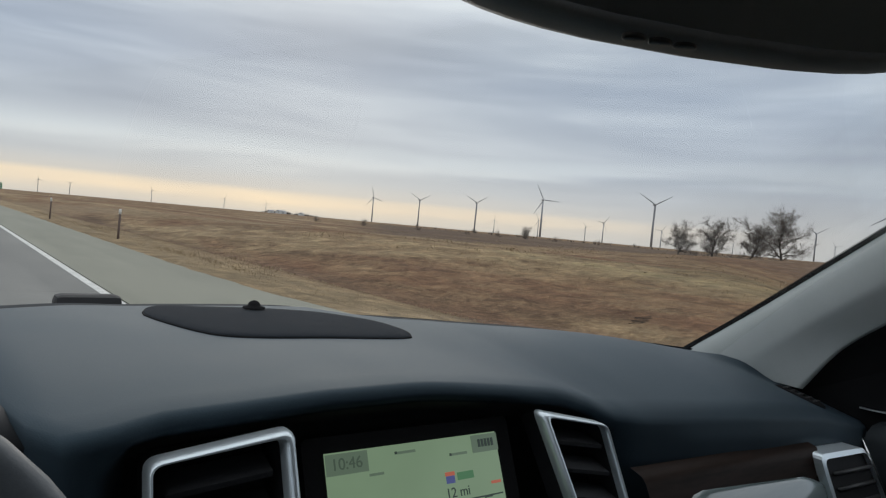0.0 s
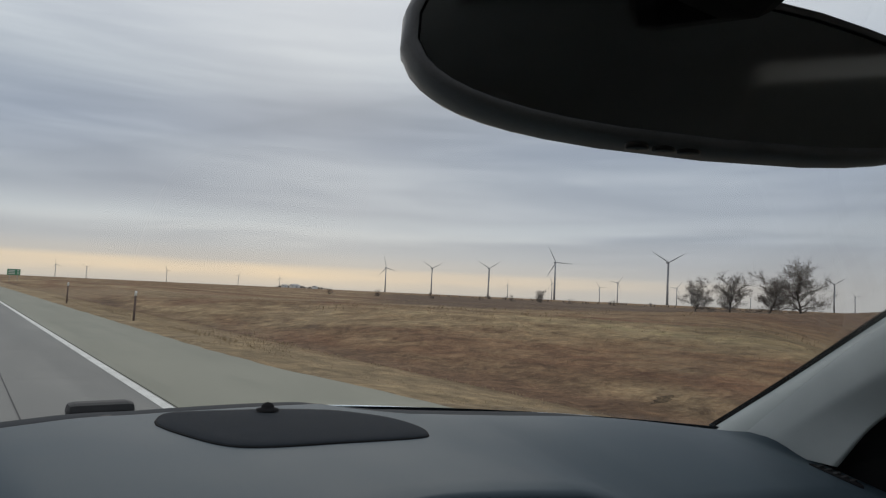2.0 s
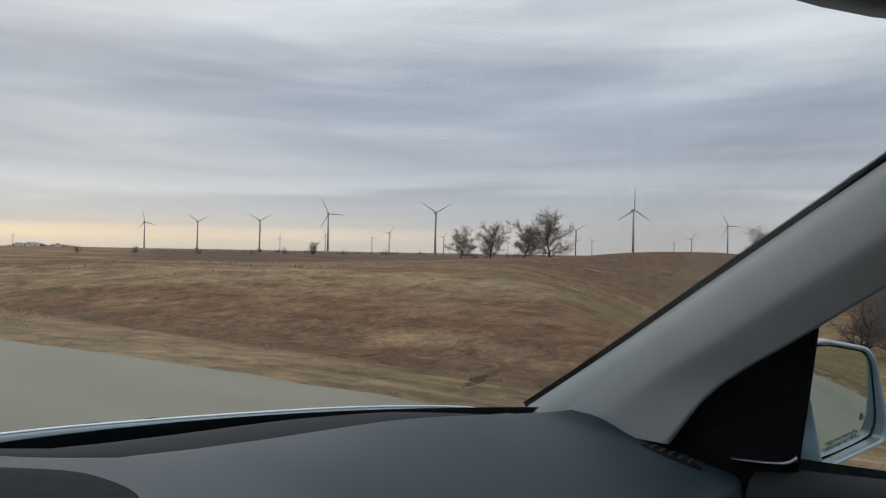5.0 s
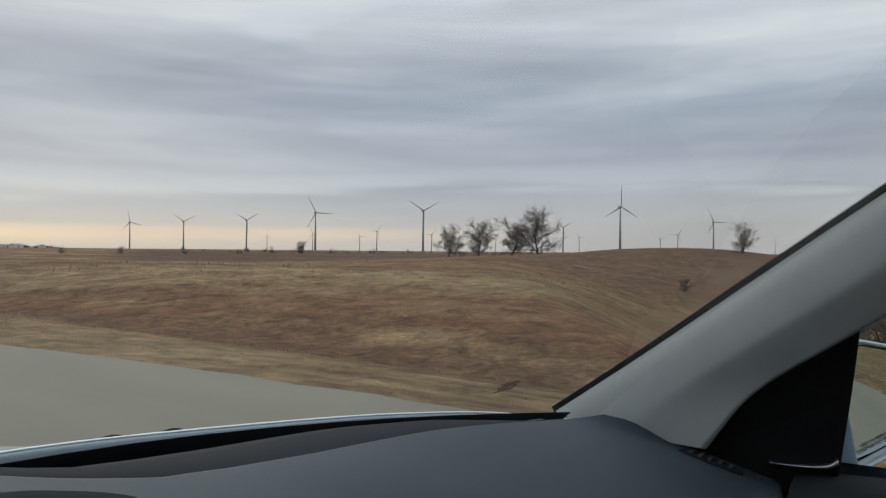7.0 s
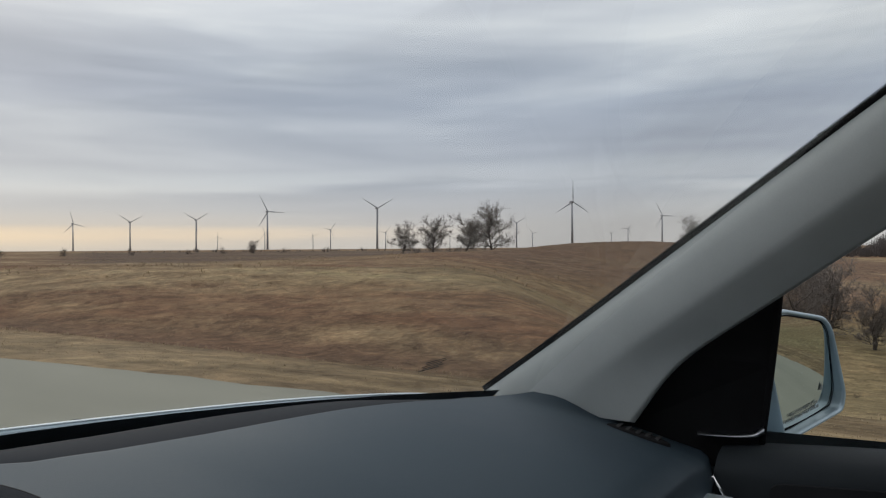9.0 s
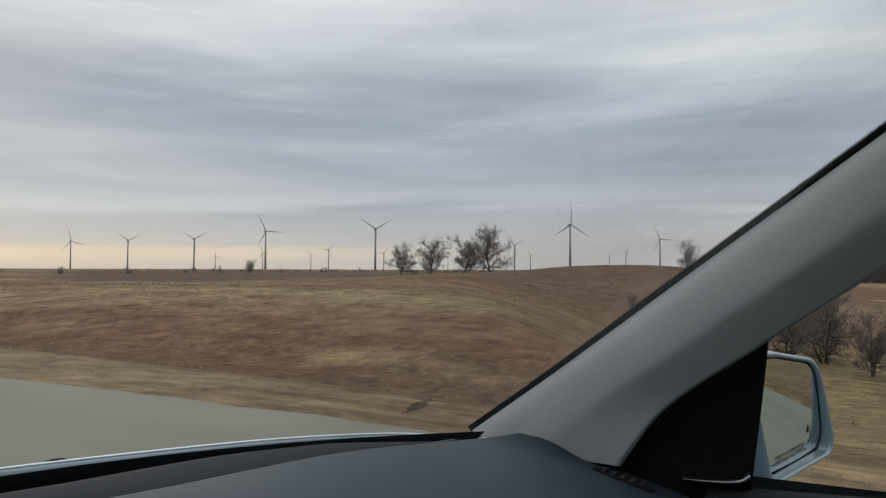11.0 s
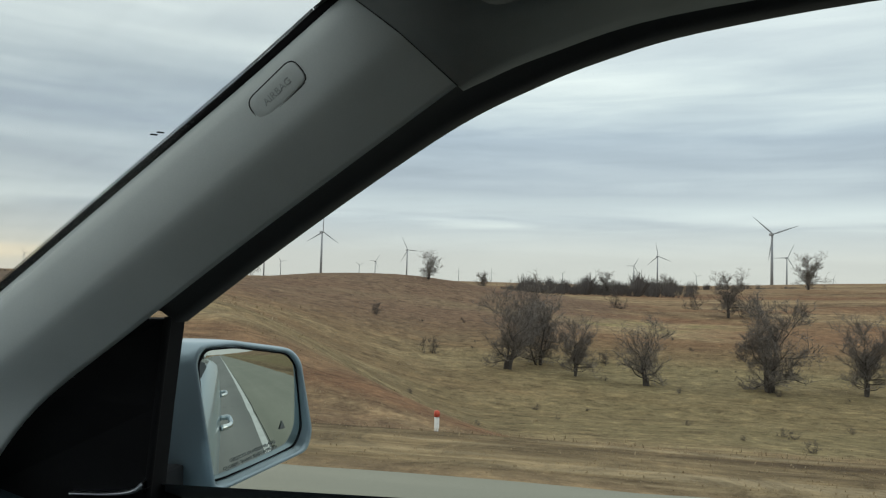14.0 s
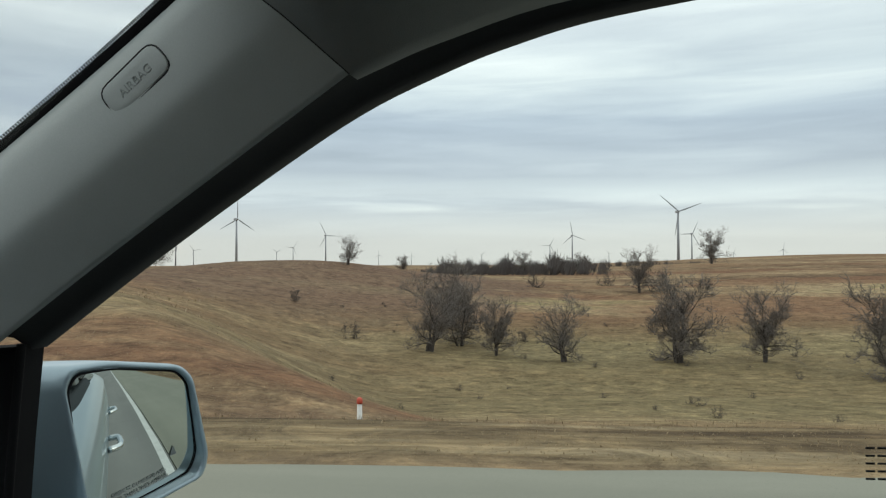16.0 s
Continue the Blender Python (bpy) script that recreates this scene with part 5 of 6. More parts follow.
            hw = 0.054 + 0.16 * (t - 0.768)
            n = len(verts)
            verts += [inside(sd * hw, t), inside(sd * hw, t + 0.0011), inside(sd * (hw + 0.003), t + 0.0011), inside(sd * (hw + 0.003), t)]
            faces.append((n, n + 1, n + 2, n + 3))
        tagged(mesh_part("frit_dots", verts, faces, M["seal"], w, smooth=False), kind="stuff")
    # small printed marks on the glass
    for c, wd, hg, nb in ((Vector((0.607, 0.722, 1.199)), 0.030, 0.016, 5), (Vector((0.684, 0.322, 1.446)), 0.0065, 0.003, 2)):
        al = Vector((0.9, -0.35, 0.10)).normalized()
        up = Vector((-0.1, -0.62, 0.6)).normalized()
        for i in range(nb):
            o = c + up * hg * (i / max(1, nb - 1) - 0.5) + al * 0.004 * (i % 2)
            v, f = plate([o - al * wd / 2, o + al * wd / 2, o + al * wd / 2 + up * 0.0016, o - al * wd / 2 + up * 0.0016], 0.0003, (0, -0.6, -0.6))
            mesh_part("printed_mark", v, f, M["print"], w, smooth=False)
    return w


windscreen()


def roof_lining():
    rows = []
    for i in range(13):
        u = -1 + i / 6.0
        x = 0.655 * u
        row = [lining_front(u), (x, 0.222 - 0.100 * u * u, 1.596 - 0.036 * u * u)]
        for y, z in ((0.13, 1.600), (0.03, 1.610), (-0.15, 1.622), (-0.5, 1.635), (-1.0, 1.635), (-1.7, 1.60)):
            row.append((x, y - 0.02 * u * u, z - 0.050 * u * u))
        rows.append(row)
    v, f = loft(rows)
    mesh_part("headlining", v, f, M["lining"], car, "dark grey cloth headlining")
    for s in (1, -1):
        # curved side rail down to the window seal
        rows = []
        a_line = [(0.690, 0.165, 1.560), (0.660, 0.120, 1.566), (0.645, 0.03, 1.570), (0.640, -0.10, 1.574), (0.640, -0.30, 1.585), (0.640, -0.60, 1.586), (0.640, -1.7, 1.55)]
        b_line = [(0.707, 0.072, 1.4865), (0.711, 0.055, 1.4955), (0.725, 0.008, 1.5195), (0.734, -0.10, 1.554), (0.740, -0.30, 1.578), (0.740, -0.60, 1.580), (0.727, -1.7, 1.53)]
        for i, (a, b) in enumerate(zip(curve(flip(a_line, s), 5), curve(flip(b_line, s), 5))):
            d = b - a
            w = smoothstep(0, 9, i)
            cab = (Vector((-s * 0.80, -0.52, -0.28)).normalized() * (1 - w) + Vector((-s * 0.6, 0, -0.8)) * w) * 0.0158
            rows.append([a + Vector((0, 0, 0.01 * w)), a] + [a + d * u + cab * k for u, k in PROFILE] + [b, b + Vector((s * 0.03, 0, 0.004))])
        v, f = loft(rows)
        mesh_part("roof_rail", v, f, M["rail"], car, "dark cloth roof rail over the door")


roof_lining()


def side_window(s):
    """Seal, glass, mirror corner and belt of one front door."""
    top = curve(flip(WINDOW_TOP, s), 5)
    rows = []
    for i, p in enumerate(top):
        q = top[min(i + 1, len(top) - 1)] - top[max(i - 1, 0)]
        q.normalize()
        side = Vector((0, q.z, -q.y))
        if side.z < 0:
            side = -side
        rows.append([p + Vector((s * 0.02, 0, 0)), p, p + Vector((-s * 0.004, 0, 0)) + side * 0.004, p + Vector((-s * 0.012, 0, 0)) + side * 0.014, p + Vector((-s * 0.034, 0, 0)) + side * 0.020, p + Vector((-s * 0.060, 0, 0)) + side * 0.024, p + Vector((-s * 0.078, 0, 0)) + side * 0.030])
    v, f = loft(rows)
    frame_ = mesh_part("door_frame", v, f, M["seal"], car, "black rubber sealed door frame")
    # glass
    low = curve(flip(BELT, s), 11)
    k = len(top)
    low = [low[int(i * (len(low) - 1) / (k - 1))] for i in range(k)]
    rows = [[a + Vector((-s * 0.008, 0, -0.01)), a.lerp(b, 0.5) + Vector((s * 0.012, 0, 0)), b + Vector((s * 0.012, 0, 0.01))] for a, b in zip(low, top)]
    v, f = loft(rows)
    g = mesh_part("door_window", v, f, M["glass_side"], frame_, "clear side window")
    g.visible_shadow = False
    if s > 0:
        for i in range(5):
            for k in range(3 if i < 4 else 2):
                v, f = plate([(0.802, -0.318 - 0.009 * k, 1.184 + 0.006 * i), (0.802, -0.325 - 0.009 * k, 1.184 + 0.006 * i), (0.802, -0.325 - 0.009 * k, 1.1856 + 0.006 * i), (0.802, -0.318 - 0.009 * k, 1.1856 + 0.006 * i)], 0.0004, (-1, 0, 0))
                mesh_part("printed_mark", v, f, M["print"], g, smooth=False)
    # black corner cover that carries the mirror
    tri = flip([(0.786, 0.366, 1.286), (0.790, 0.376, 1.200), (0.800, 0.389, 1.100), (0.792, 0.450, 1.070), (0.756, 0.580, 1.095), (0.742, 0.570, 1.140), (0.743, 0.490, 1.214), (0.743, 0.385, 1.288)], s)
    v, f = plate(tri, 0.03, (s, 0, 0))
    corner = mesh_part("mirror_corner", v, f, M["pitch"], car, "black triangular cover inside the mirror", smooth=False)
    v, f = tube(curve(flip([(0.786, 0.366, 1.288), (0.790, 0.376, 1.200), (0.800, 0.390, 1.095)], s), 4), 0.0038, 8)
    mesh_part("corner_seal", v, f, M["pitch"], corner)
    arc = curve(flip([(0.776, 0.457, 1.115), (0.782, 0.440, 1.114), (0.783, 0.415, 1.116), (0.785, 0.396, 1.120), (0.787, 0.386, 1.128)], s), 6)
    rows = [[p + Vector((s * 0.008, 0, 0.0)), p + Vector((-s * 0.004, -0.002, 0.001)), p + Vector((-s * 0.005, -0.003, -0.0006 - 0.006 * (i / len(arc)) ** 3)), p + Vector((s * 0.01, -0.003, -0.002 - 0.006 * (i / len(arc)) ** 3))] for i, p in enumerate(arc)]
    v, f = loft(rows)
    mesh_part("chrome_strip", v, f, M["dull_chrome"], corner, "curved dull chrome strip")
    # door: belt roll, then the panel
    rows = []
    for p in curve(flip([(0.806, 0.430, 1.100)] + BELT + [(0.806, -1.1, 1.2)], s), 6):
        z = p.z
        rows.append([p + Vector((s * 0.03, 0, -0.03)), p + Vector((s * 0.012, 0, -0.004)), p, Vector((s * 0.782, p.y, z)), Vector((s * 0.756, p.y, z - 0.003)), Vector((s * 0.740, p.y, z - 0.011)), Vector((s * 0.734, p.y, z - 0.022)),
                     Vector((s * 0.738, p.y, z - 0.08)), Vector((s * 0.742, p.y, z - 0.20)), Vector((s * 0.700, p.y, z - 0.34)), Vector((s * 0.740, p.y, 0.55))])
    v, f = loft(rows)
    door = mesh_part("door_panel", v, f, M["door_skin"], car, "black padded door panel with a rolled upper edge")
    v, f = plate(rounded(flip([(0.735, 0.378, 1.082), (0.735, 0.10, 1.106), (0.735, -0.35, 1.128), (0.735, -0.35, 1.06), (0.735, 0.362, 1.035)], s), 0.02), 0.006, (-s, 0, 0))
    mesh_part("door_inlay", v, f, M["dash_dark"], door, "dark inlay", smooth=False)
    v, f = tube(flip([(0.733, 0.470, 1.020), (0.733, 0.430, 1.079), (0.733, 0.398, 1.020)], s), 0.0035, 8)
    mesh_part("chrome_wedge", v, f, M["chrome"], door, "chrome wedge at the front of the door")
    return door


side_window(1)
side_window(-1)
part("lock_pin", box_bm(0.010, 0.010, 0.030, (0.775, -0.315, 1.152), 0.004), M["dash_dark"], car, "black door lock pin")


def side_mirror(s):
    """Door mirror; its face looks back and towards the driver."""
    inner = Vector((0.905, 0.385, 0))
    al = Vector((0.875, -0.484, 0))
    face = Vector((-0.484, -0.875, 0))
    back = Vector((-0.06, 1.0, 0.0))

    def W(u, z, o, lean=0.10):
        p = inner + al * u + (face * o if o > 0 else back * -o) + face * (lean * (1.17 - z))
        return Vector((s * p.x, p.y, z))
    shape = [(0.002, 1.083), (0.022, 1.084), (0.140, 1.107), (0.150, 1.130), (0.134, 1.224), (0.118, 1.240), (0.030, 1.254), (-0.012, 1.253), (-0.022, 1.236)]
    out = rounded([Vector((u, z, 0)) for u, z in shape], 0.010, 4)
    c = Vector((0.062, 1.166, 0))
    rows = []
    for k, o in ((0.915, 0.0), (0.925, 0.003), (0.955, 0.004), (0.985, 0.002), (1.0, -0.006), (1.005, -0.030), (1.0, -0.070), (0.93, -0.105), (0.75, -0.125), (0.40, -0.135), (0.02, -0.136)):
        rows.append([W(c.x + (p.x - c.x) * k, c.y + (p.y - c.y) * k, o) for p in out])
    v, f = loft(rows, True)
    h = mesh_part("side_mirror", v, f, M["paint"], car, "silver-blue door mirror housing")
    def bulge(u, z, lift=0.0):
        """Slightly domed glass."""
        o = 0.044 * u - u * u / 2 - 0.066 * (z - 1.24) - (z - 1.24) ** 2 / 2 - 0.006 + lift
        p = inner + al * u + face * o
        return Vector((s * p.x, p.y, z))
    wall = [[W(c.x + (p.x - c.x) * 0.918, c.y + (p.y - c.y) * 0.918, 0.001) for p in out], [bulge(c.x + (p.x - c.x) * 0.905, c.y + (p.y - c.y) * 0.905, -0.001) for p in out]]
    v, f = loft(wall, True)
    mesh_part("mirror_rim", v, f, M["paint"], h)
    v, f = loft([[bulge(c.x + (p.x - c.x) * k, c.y + (p.y - c.y) * k, 0.0012) for p in out] for k in (0.907, 0.885)], True)
    mesh_part("mirror_gap", v, f, M["pitch"], h)
    dense = []
    for i, p in enumerate(out):
        q = out[(i + 1) % len(out)]
        m = max(1, int((q - p).length / 0.006))
        dense += [p.lerp(q, j / m) for j in range(m)]
    rows = []
    for k in (0.905, 0.85, 0.78, 0.7, 0.6, 0.5, 0.4, 0.3, 0.2, 0.12, 0.05, 0.004):
        rows.append([bulge(c.x + (p.x - c.x) * k, c.y + (p.y - c.y) * k) for p in dense])
    v, f = loft(rows, True)
    mesh_part("mirror_glass", v, f, M["mirror"], h, "domed mirror glass with a printed warning")
    part("mirror_foot", box_bm(0.100, 0.09, 0.046, (s * 0.848, 0.452, 1.093), 0.006), M["dash_dark"], h)
    if s > 0:
        m = Matrix((al, Vector((0, 0, 1)), face)).transposed().to_4x4()
        for text, z, u in (("OBJECTS IN MIRROR ARE", 1.1175, 0.066), ("CLOSER THAN THEY APPEAR", 1.1100, 0.064)):
            q = m @ Matrix.Rotation(radians(11.5), 4, "Z")
            q.translation = bulge(u, z, 0.0012)
            lettering(text, 0.0058, q, M["faint_print"], h, "mirror_lettering")
        tri = [bulge(0.103, 1.138, 0.001), bulge(0.112, 1.139, 0.001), bulge(0.107, 1.149, 0.001)]
        v, f = plate(tri, 0.0004, face)
        mesh_part("warning_triangle", v, f, M["faint_print"], h, smooth=False)


side_mirror(1)
side_mirror(-1)


def rear_view_mirror():
    al = Vector((0.90, -0.43, -0.01)).normalized()
    up = Vector((0.02, 0.10, 1)).normalized()
    face = al.cross(up).normalized()
    if face.y > 0:
        face = -face
    half, grow_by = 0.1725, 1.10
    mid = Vector((0.0588, 0.2785, 1.4874))

    def W(u, w, o):
        return mid + (al * u + up * w + face * o) * grow_by
    n = 40
    out = []
    for i in range(n):
        t = 2 * math.pi * i / n
        cx, sx = math.cos(t), math.sin(t)
        u = half * math.copysign(abs(cx) ** 0.54, cx)
        w = 0.0468 * math.copysign(abs(sx) ** 0.56, sx) - 0.0095 * (u / half) ** 2 * (-1 if sx < 0 else 0.6)
        if w > 0 and u > 0:
            w *= 1 - 0.60 * (u / half) ** 1.5
        out.append((u, w))
    rows = []
    for k, o in ((0.88, 0.010), (0.95, 0.012), (0.99, 0.008), (1.0, -0.003), (0.97, -0.016), (0.84, -0.032), (0.55, -0.044), (0.03, -0.046)):
        rows.append([W(u * (1 - (1 - k) * 0.35), w * k, o) for u, w in out])
    v, f = loft(rows, True)
    h = mesh_part("rear_view_mirror", v, f, M["mirror_shell"], car, "black rear-view mirror on the windscreen")
    pts = [W(u * 0.95, w * 0.89, 0.0085) for u, w in out]
    v, f = plate(pts, 0.002, -face)
    mesh_part("mirror_glass", v, f, M["dim_mirror"], h, "dimming mirror glass", smooth=False)
    for i, u in enumerate((-0.046, -0.031, -0.0165)):
        p = W(u, -0.0466, 0.0)
        rows = []
        for r, l in ((0.0064, 0.003), (0.0064, -0.0008), (0.0054, -0.0013), (0.0006, -0.0013)):
            rows.append([p + al * (r * 1.15 * math.cos(t)) + face * (r * 0.8 * math.sin(t)) + up * l for t in np.linspace(0, 2 * math.pi, 12, endpoint=False)])
        v, f = loft(rows, True)
        mesh_part("mirror_button", v, f, M["black"], h)
    v, f = tube(curve([W(0, 0.02, -0.045), W(0.0, 0.06, -0.075), (0.05, 0.275, 1.550)], 4), 0.014, 10)
    mesh_part("mirror_stem", v, f, M["dash_dark"], h)
    bm = box_bm(0.09, 0.13, 0.05, (0.05, 0.235, 1.572), 0.015, Matrix.Rotation(radians(-35), 4, "X"))
    part("sensor_cover", bm, M["dash_dark"], h)


rear_view_mirror()


def sun_visor(s):
    """Folded up under the lining."""
    out = rounded(flip([(0.10, 0.125, 1.548), (0.515, 0.105, 1.533), (0.556, 0.092, 1.530), (0.566, 0.062, 1.527), (0.612, 0.056, 1.525), (0.648, 0.036, 1.524), (0.600, -0.045, 1.532), (0.11, -0.075, 1.552)], s), 0.016)
    v, f = plate(out, 0.016, (0, 0.10, 1))
    vis = mesh_part("sun_visor", v, f, M["visor"], car, "grey sun visor folded under the headlining", smooth=False)
    v, f = plate(flip([(0.36, 0.02, 1.5375), (0.50, 0.02, 1.5305), (0.50, -0.02, 1.5325), (0.36, -0.02, 1.5395)], s), 0.001, (0, 0, -1))
    mesh_part("visor_label", v, f, M["barn"], vis, "pale warning label", smooth=False)
    hook = curve(flip([(0.500, 0.128, 1.572), (0.502, 0.120, 1.552), (0.535, 0.114, 1.541), (0.572, 0.106, 1.537), (0.592, 0.096, 1.548), (0.596, 0.090, 1.566)], s), 5)
    v, f = tube(hook, 0.0052, 8)
    mesh_part("visor_hinge", v, f, M["visor"], vis, "grey hinge arm")


sun_visor(1)
sun_visor(-1)


def steering():
    c = Vector((-0.420, 0.300, 1.085))
    grip = material("grey_leather_grip", [(0.075, 0.085, 0.095), (0.105, 0.118, 0.130)], 0.42, scale=40, fine=600, bump=0.15, depth=0.0006)
    m = Matrix.Translation(c) @ Matrix.Rotation(radians(-24), 4, "X")
    pts = [m @ Vector((0.1875 * math.cos(t), 0, 0.1875 * math.sin(t))) for t in np.linspace(0, 2 * math.pi, 56, endpoint=False)]
    v, f = tube(pts, 0.0125, 12, True)
    w = mesh_part("steering_wheel", v, f, grip, car, "black leather steering wheel")
    rows = []
    for k, o in ((0.075, 0.0), (0.078, -0.02), (0.06, -0.045), (0.01, -0.05)):
        rows.append([m @ Vector((k * math.cos(t), o, k * math.sin(t) * 0.9)) for t in np.linspace(0, 2 * math.pi, 24, endpoint=False)])
    v, f = loft(rows, True)
    mesh_part("hub", v, f, M["leather"], w)
    for a in (0, 180, 270):
        t = radians(a)
        d = Vector((math.cos(t), 0, math.sin(t)))
        v, f = tube([m @ (d * 0.06), m @ (d * 0.12), m @ (d * 0.18)], [0.022, 0.015, 0.013], 8)
        mesh_part("spoke", v, f, M["silver"], w)
    # instrument binnacle behind the wheel
    rows = []
    for i in range(15):
        x = -0.60 + 0.36 * i / 14
        k = 1 - ((x + 0.42) / 0.20) ** 2
        z = 1.165 + 0.035 * max(0.0, k)
        rows.append([(x, 0.66, z), (x, 0.52, z + 0.004), (x, 0.47, z - 0.004), (x, 0.475, z - 0.014), (x, 0.60, z - 0.03)])
    v, f = loft(rows)
    b = mesh_part("instrument_hood", v, f, M["dash_dark"], car, "black hood over the instruments")
    v, f = plate([(-0.58, 0.60, 1.15), (-0.26, 0.60, 1.15), (-0.26, 0.585, 1.00), (-0.58, 0.585, 1.00)], 0.01, (0, 1, 0))
    mesh_part("instrument_panel", v, f, M["black"], b, smooth=False)
    for x in (-0.50, -0.335):
        v, f = tube([(x + 0.062 * math.cos(t), 0.585, 1.085 + 0.062 * math.sin(t)) for t in np.linspace(0, 2 * math.pi, 32, endpoint=False)], 0.003, 6, True)
        mesh_part("dial_ring", v, f, M["dash_dark"], b)
        for i in range(11):
            t = radians(225 - 27 * i)
            d = Vector((math.cos(t), 0, math.sin(t)))
            o = Vector((x, 0.582, 1.085))
            v, f = tube([o + d * 0.046, o + d * 0.056], 0.0013, 4)
            mesh_part("dial_mark", v, f, M["red_lamp"] if i > 6 else M["dash_dark"], b)


steering()


def tweeter():
    c = Vector((0.700, 0.505, dash_top(0.700, 0.505) + 0.001))
    rows = []
    for r, l in ((1.0, -0.004), (1.0, 0.0015), (0.9, 0.003), (0.1, 0.003)):
        rows.append([c + Vector((0.016 * r * math.cos(t), 0.036 * r * math.sin(t), l + 0.20 * 0.036 * r * math.sin(t) - 0.16 * 0.016 * r * math.cos(t))) for t in np.linspace(0, 2 * math.pi, 20, endpoint=False)])
    v, f = loft(rows, True)
    ob = mesh_part("tweeter", v, f, M["pitch"], car, "small black slotted speaker by the pillar")
    for i in range(5):
        y = -0.022 + 0.011 * i
        part("slot", box_bm(0.021, 0.005, 0.002, c + Vector((0, y, 0.0032 + 0.2 * y)), 0.0008), M["seal"], ob)


tweeter()


# ---- outside of the car ----
def bodywork():
    rows = []
    for i in range(121):
        u = -1 + i / 60.0
        x = 0.90 * u
        c = min(0.74, abs(x))
        y0 = 1.060 - 0.67 * c * c - 0.25 * max(0.0, abs(x) - 0.74)
        z0 = 1.166 - 0.007 * smoothstep(0.15, 0.5, abs(x)) - 0.006 * smoothstep(0.64, 0.74, abs(x))
        ridge = sum(k * math.exp(-((abs(x) - c_) / 0.020) ** 2) for c_, k in ((0.335, 0.9), (0.402, 1.0), (0.470, 1.0)))
        rim = 0.003 * (1 - smoothstep(0.30, 0.56, abs(x)))
        row = []
        for dy, dz, r, q in ((0.004, -0.016, 0, 1), (0.0, -0.003, 0, 1), (0.008, 0.0, 0, 1), (0.03, -0.007, 0, 0.35), (0.06, -0.018, 0.004, 0), (0.085, -0.026, 0.008, 0), (0.115, -0.035, 0.010, 0), (0.16, -0.048, 0.008, 0), (0.35, -0.085, 0.004, 0), (0.6, -0.12, 0, 0), (0.9, -0.18, 0, 0), (1.02, -0.27, 0, 0), (1.09, -0.42, 0, 0), (1.09, -0.72, 0, 0)):
            row.append((x, y0 + dy - 0.15 * u * u * min(1.0, dy) + smoothstep(0.16, 1.0, dy) * (2.14 - 0.16 * u ** 4 - y0 - 1.09 + 0.15 * u * u), z0 + dz - 0.05 * u ** 6 - 0.11 * u * u * smoothstep(0.16, 0.6, dy) + r * ridge - q * rim))
        rows.append(row)
    v, f = loft(rows)
    hood = mesh_part("bonnet", v, f, M["paint"], car, "silver-blue bonnet with low ridges")
    # added silver rod that draws the bright highlight along the bonnet's rear edge
    v, f = tube([Vector(r[2]) + Vector((0, -0.003, -0.0005)) for r in rows[10:111]], 0.0016, 6)
    mesh_part("bonnet_edge", v, f, M["silver"], hood, "silver rod as the highlight on the rear edge")
    for side in (-1, 1):
        for vx, vy, vz in ((0.304, 1.074, 1.1435), (0.368, 1.052, 1.1415)):
            bm = bmesh.new()
            bmesh.ops.create_uvsphere(bm, u_segments=12, v_segments=6, radius=1.0)
            bmesh.ops.transform(bm, matrix=Matrix.Translation((side * vx, vy, vz)) @ Matrix.Diagonal((0.015, 0.010, 0.0038, 1.0)), verts=bm.verts)
            part("washer_jet", bm, M["pitch"], hood, "small black washer jet")
    # black scuttle between glass and bonnet
    rows = []
    for i in range(25):
        u = -1 + i / 12.0
        x = 0.86 * u
        y0 = rear_edge(min(0.74, max(-0.74, x)))
        rows.append([(x, y0 + 0.02, 1.120 - 0.03 * u * u), (x, y0 + 0.03, 1.100 - 0.03 * u * u), (x, y0 + 0.05, 1.050 - 0.05 * u * u)])
    v, f = loft(rows)
    sc = mesh_part("scuttle", v, f, M["dash_dark"], car, "black plastic scuttle below the windscreen")
    part("wiper_pivot", box_bm(0.076, 0.034, 0.020, (-0.147, 0.975, 1.186), 0.009), M["seal"], sc, "black wiper pivot cover")
    # flanks, roof and tail
    for s in (1, -1):
        rows = []
        for y in np.linspace(2.02, -2.55, 22):
            k = max(smoothstep(-1.9, -2.55, y), smoothstep(1.6, 2.05, y))
            top = 1.10 + 0.035 * (0.95 - y) / 1.2 if y < 0.95 else 1.06 - 0.16 * (y - 0.95)
            rows.append([(s * (0.82 - 0.05 * k), y, top), (s * (0.90 - 0.05 * k), y, top - 0.04), (s * (0.945 - 0.06 * k), y, min(0.93, top - 0.10)), (s * (0.95 - 0.06 * k), y, 0.75), (s * (0.925 - 0.05 * k), y, 0.66), (s * (0.95 - 0.05 * k), y, 0.48), (s * 0.90, y, 0.22)])
        v, f = loft(rows)
        fl = mesh_part("flank", v, f, M["paint"], car, "silver-blue door side with a crease")
        for y in (-0.55, -1.50):
            v, f = tube(curve([(s * 0.945, y - 0.10, 0.945), (s * 0.985, y - 0.07, 0.95), (s * 0.988, y + 0.07, 0.95), (s * 0.945, y + 0.10, 0.945)], 4), 0.013, 8)
            mesh_part("door_handle", v, f, M["chrome"], fl, "chrome door handle")
        v, f = plate([(s * 0.806, -0.60, 1.19), (s * 0.806, -0.72, 1.195), (s * 0.75, -0.72, 1.58), (s * 0.75, -0.60, 1.58)], 0.02, (-s, 0, 0))
        mesh_part("door_pillar", v, f, M["lining"], car, smooth=False)
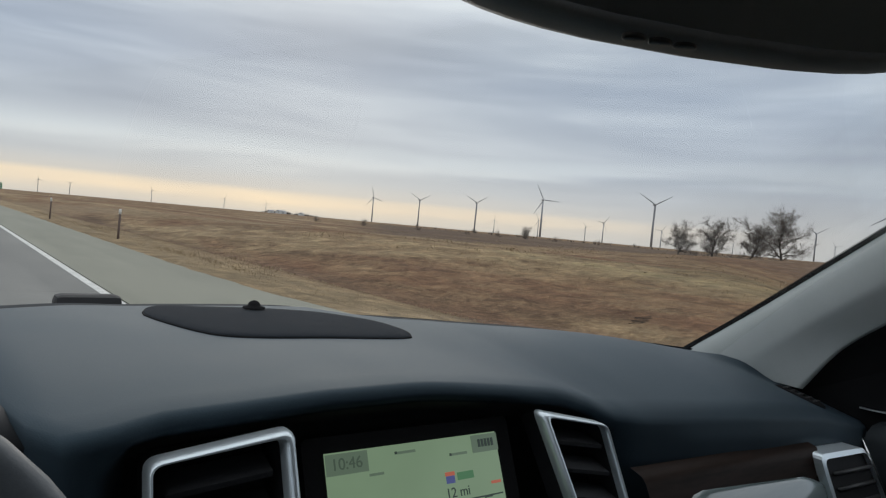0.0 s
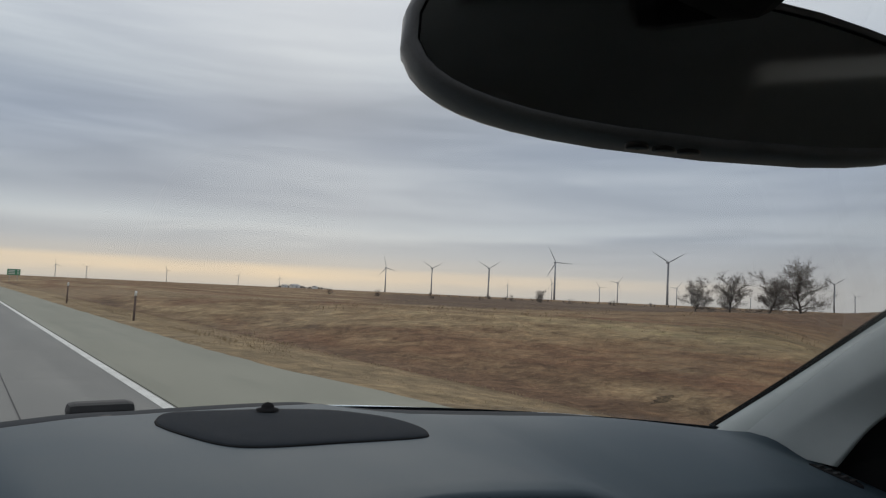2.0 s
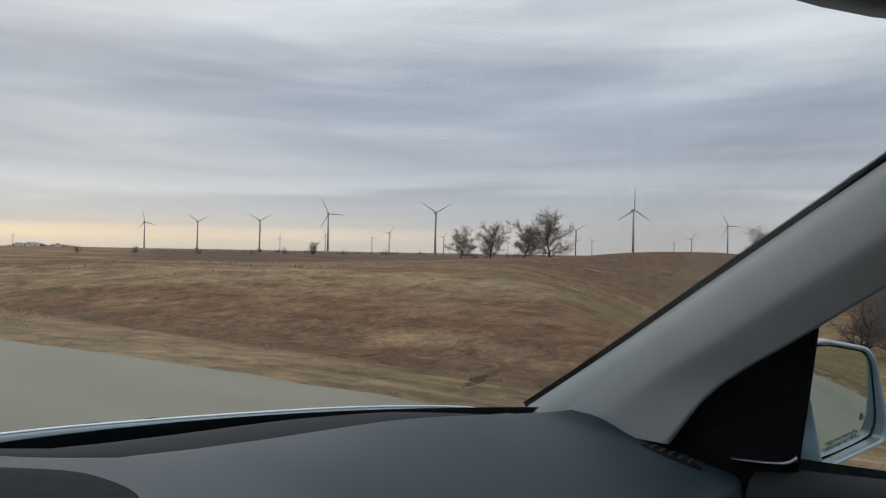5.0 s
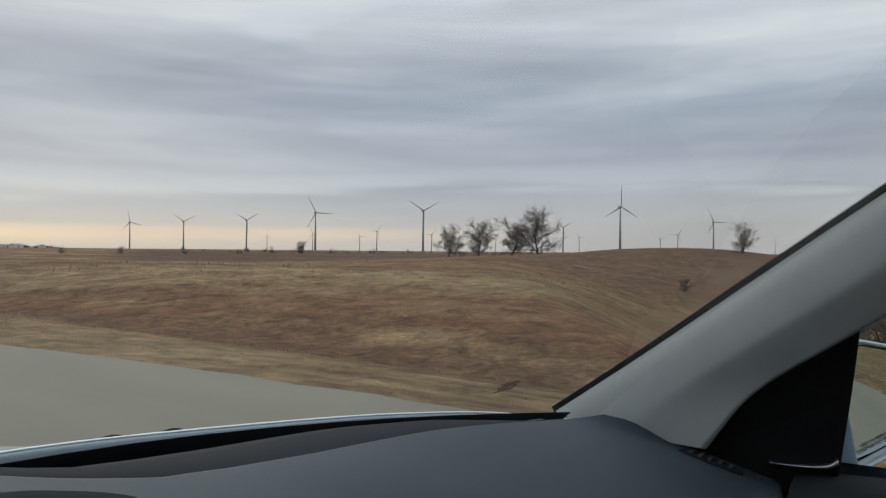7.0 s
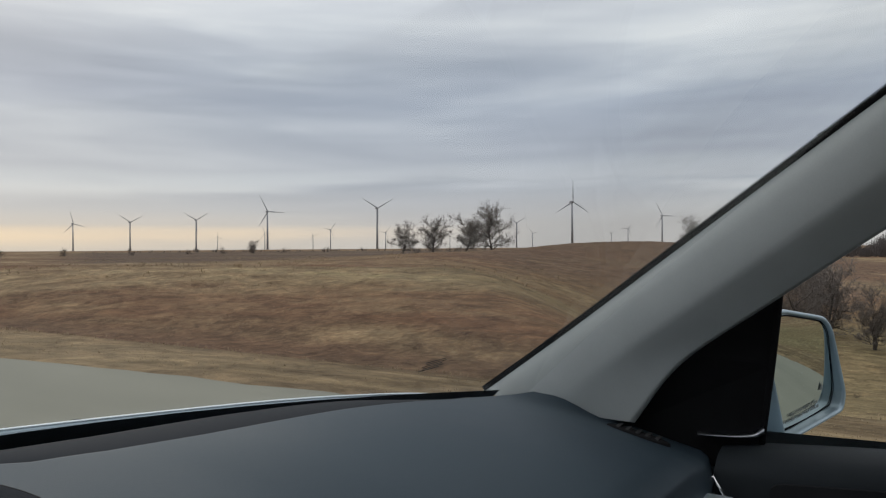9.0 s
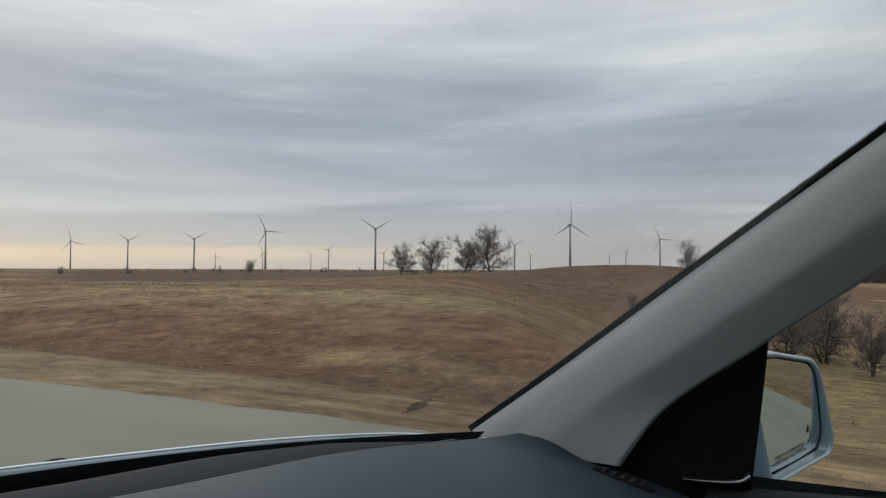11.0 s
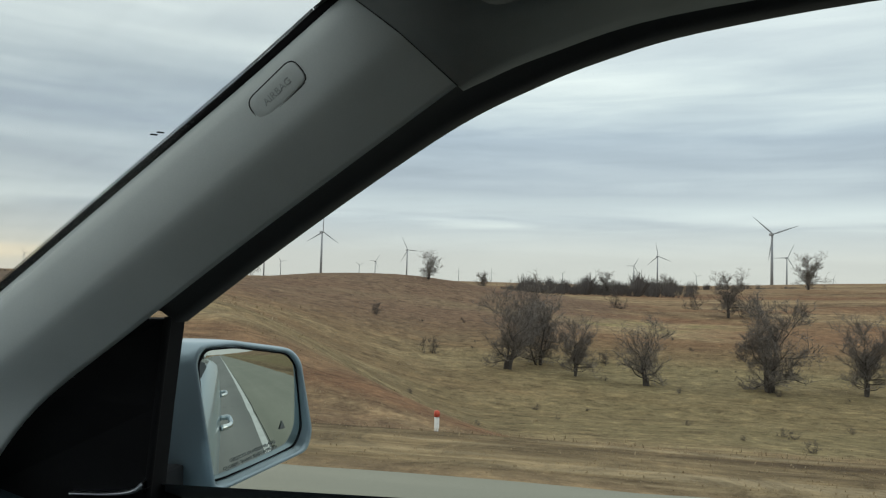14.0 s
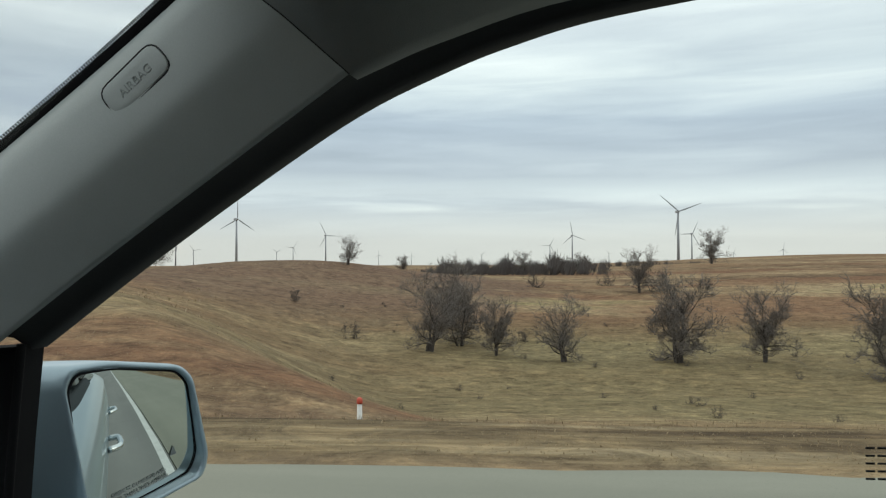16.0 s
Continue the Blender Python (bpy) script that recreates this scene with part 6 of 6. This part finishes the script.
        v, f = plate([(s * 0.806, -0.72, 1.195), (s * 0.80, -1.55, 1.22), (s * 0.75, -1.45, 1.56), (s * 0.75, -0.72, 1.58)], 0.005, (-s, 0, 0))
        g = mesh_part("rear_window", v, f, M["glass_rear"], car, "smoked rear side window", smooth=False)
        g.visible_shadow = False
        v, f = plate([(s * 0.80, -1.55, 1.22), (s * 0.78, -2.5, 1.25), (s * 0.70, -2.2, 1.56), (s * 0.75, -1.45, 1.56)], 0.03, (-s, 0, 0))
        mesh_part("quarter_panel", v, f, M["paint"], car, smooth=False)
        for y in (1.38, -1.55):
            v, f = tube([(s * 0.66, y, 0.25), (s * 0.70, y, 0.25), (s * 0.88, y, 0.25), (s * 0.92, y, 0.25)], [0.33, 0.37, 0.37, 0.33], 28)
            wh = mesh_part("wheel", v, f, M["tyre"], car, "black tyre on an alloy rim")
            v, f = tube([(s * 0.90, y, 0.25), (s * 0.925, y, 0.25)], [0.24, 0.22], 20)
            mesh_part("rim", v, f, M["silver"], wh)
    rows = []
    for i in range(13):
        u = -1 + i / 6.0
        rows.append([(0.72 * u, y - (0.10 * u * u if y > 0.1 else 0), z - 0.05 * u * u) for y, z in ((0.18, 1.625), (0.05, 1.665), (-0.4, 1.69), (-1.2, 1.69), (-2.1, 1.64), (-2.35, 1.58))])
    v, f = loft(rows)
    mesh_part("roof", v, f, M["paint"], car, "silver-blue roof panel")
    v, f = plate([(-0.86, -2.58, 1.14), (0.86, -2.58, 1.14), (0.88, -2.58, 0.3), (-0.88, -2.58, 0.3)], 0.05, (0, 1, 0))
    mesh_part("tailgate", v, f, M["paint"], car, smooth=False)
    v, f = plate([(-0.74, -2.36, 1.58), (0.74, -2.36, 1.58), (0.84, -2.57, 1.15), (-0.84, -2.57, 1.15)], 0.006, (0, 1, 0.4))
    g = mesh_part("tailgate_window", v, f, M["glass_side"], car, "clear rear window", smooth=False)
    g.visible_shadow = False
    part("cabin_floor", box_bm(1.64, 3.6, 0.06, (0, -0.75, 0.30)), M["dash_dark"], car)
    part("firewall", box_bm(1.60, 0.05, 0.75, (0, 0.98, 0.68)), M["dash_dark"], car)
    # unseen front seats, added to keep light off the pillars' rear facets
    for s in (1, -1):
        v, f = loft([[(s * 0.40 + 0.26 * k * math.cos(t), y + 0.07 * k * math.sin(t), z) for t in np.linspace(0, 2 * math.pi, 20, endpoint=False)]
                     for k, y, z in ((0.9, -0.42, 0.62), (1.0, -0.46, 0.75), (1.0, -0.54, 1.00), (0.85, -0.60, 1.16), (0.4, -0.62, 1.20), (0.02, -0.62, 1.20))], True)
        st = mesh_part("seat_back", v, f, M["leather"], car, "black leather front seat")
        part("headrest", box_bm(0.27, 0.11, 0.19, (s * 0.40, -0.64, 1.29), 0.04, segments=3), M["leather"], st)
        part("seat_cushion", box_bm(0.52, 0.50, 0.16, (s * 0.40, -0.20, 0.56), 0.05, segments=3), M["leather"], st)
    part("rear_seat_back", box_bm(1.35, 0.18, 0.75, (0, -1.25, 0.95), 0.06, Matrix.Rotation(radians(12), 4, "X")), M["leather"], car)
    for s in (1, -1):
        rows = []
        for y, z in ((0.98, 1.0), (0.6, 1.02)):
            rows.append([(s * 0.80, y, z + 0.06), (s * 0.80, y, 0.3)])
        v, f = loft(rows)
        mesh_part("kick_panel", v, f, M["dash_dark"], car)


bodywork()
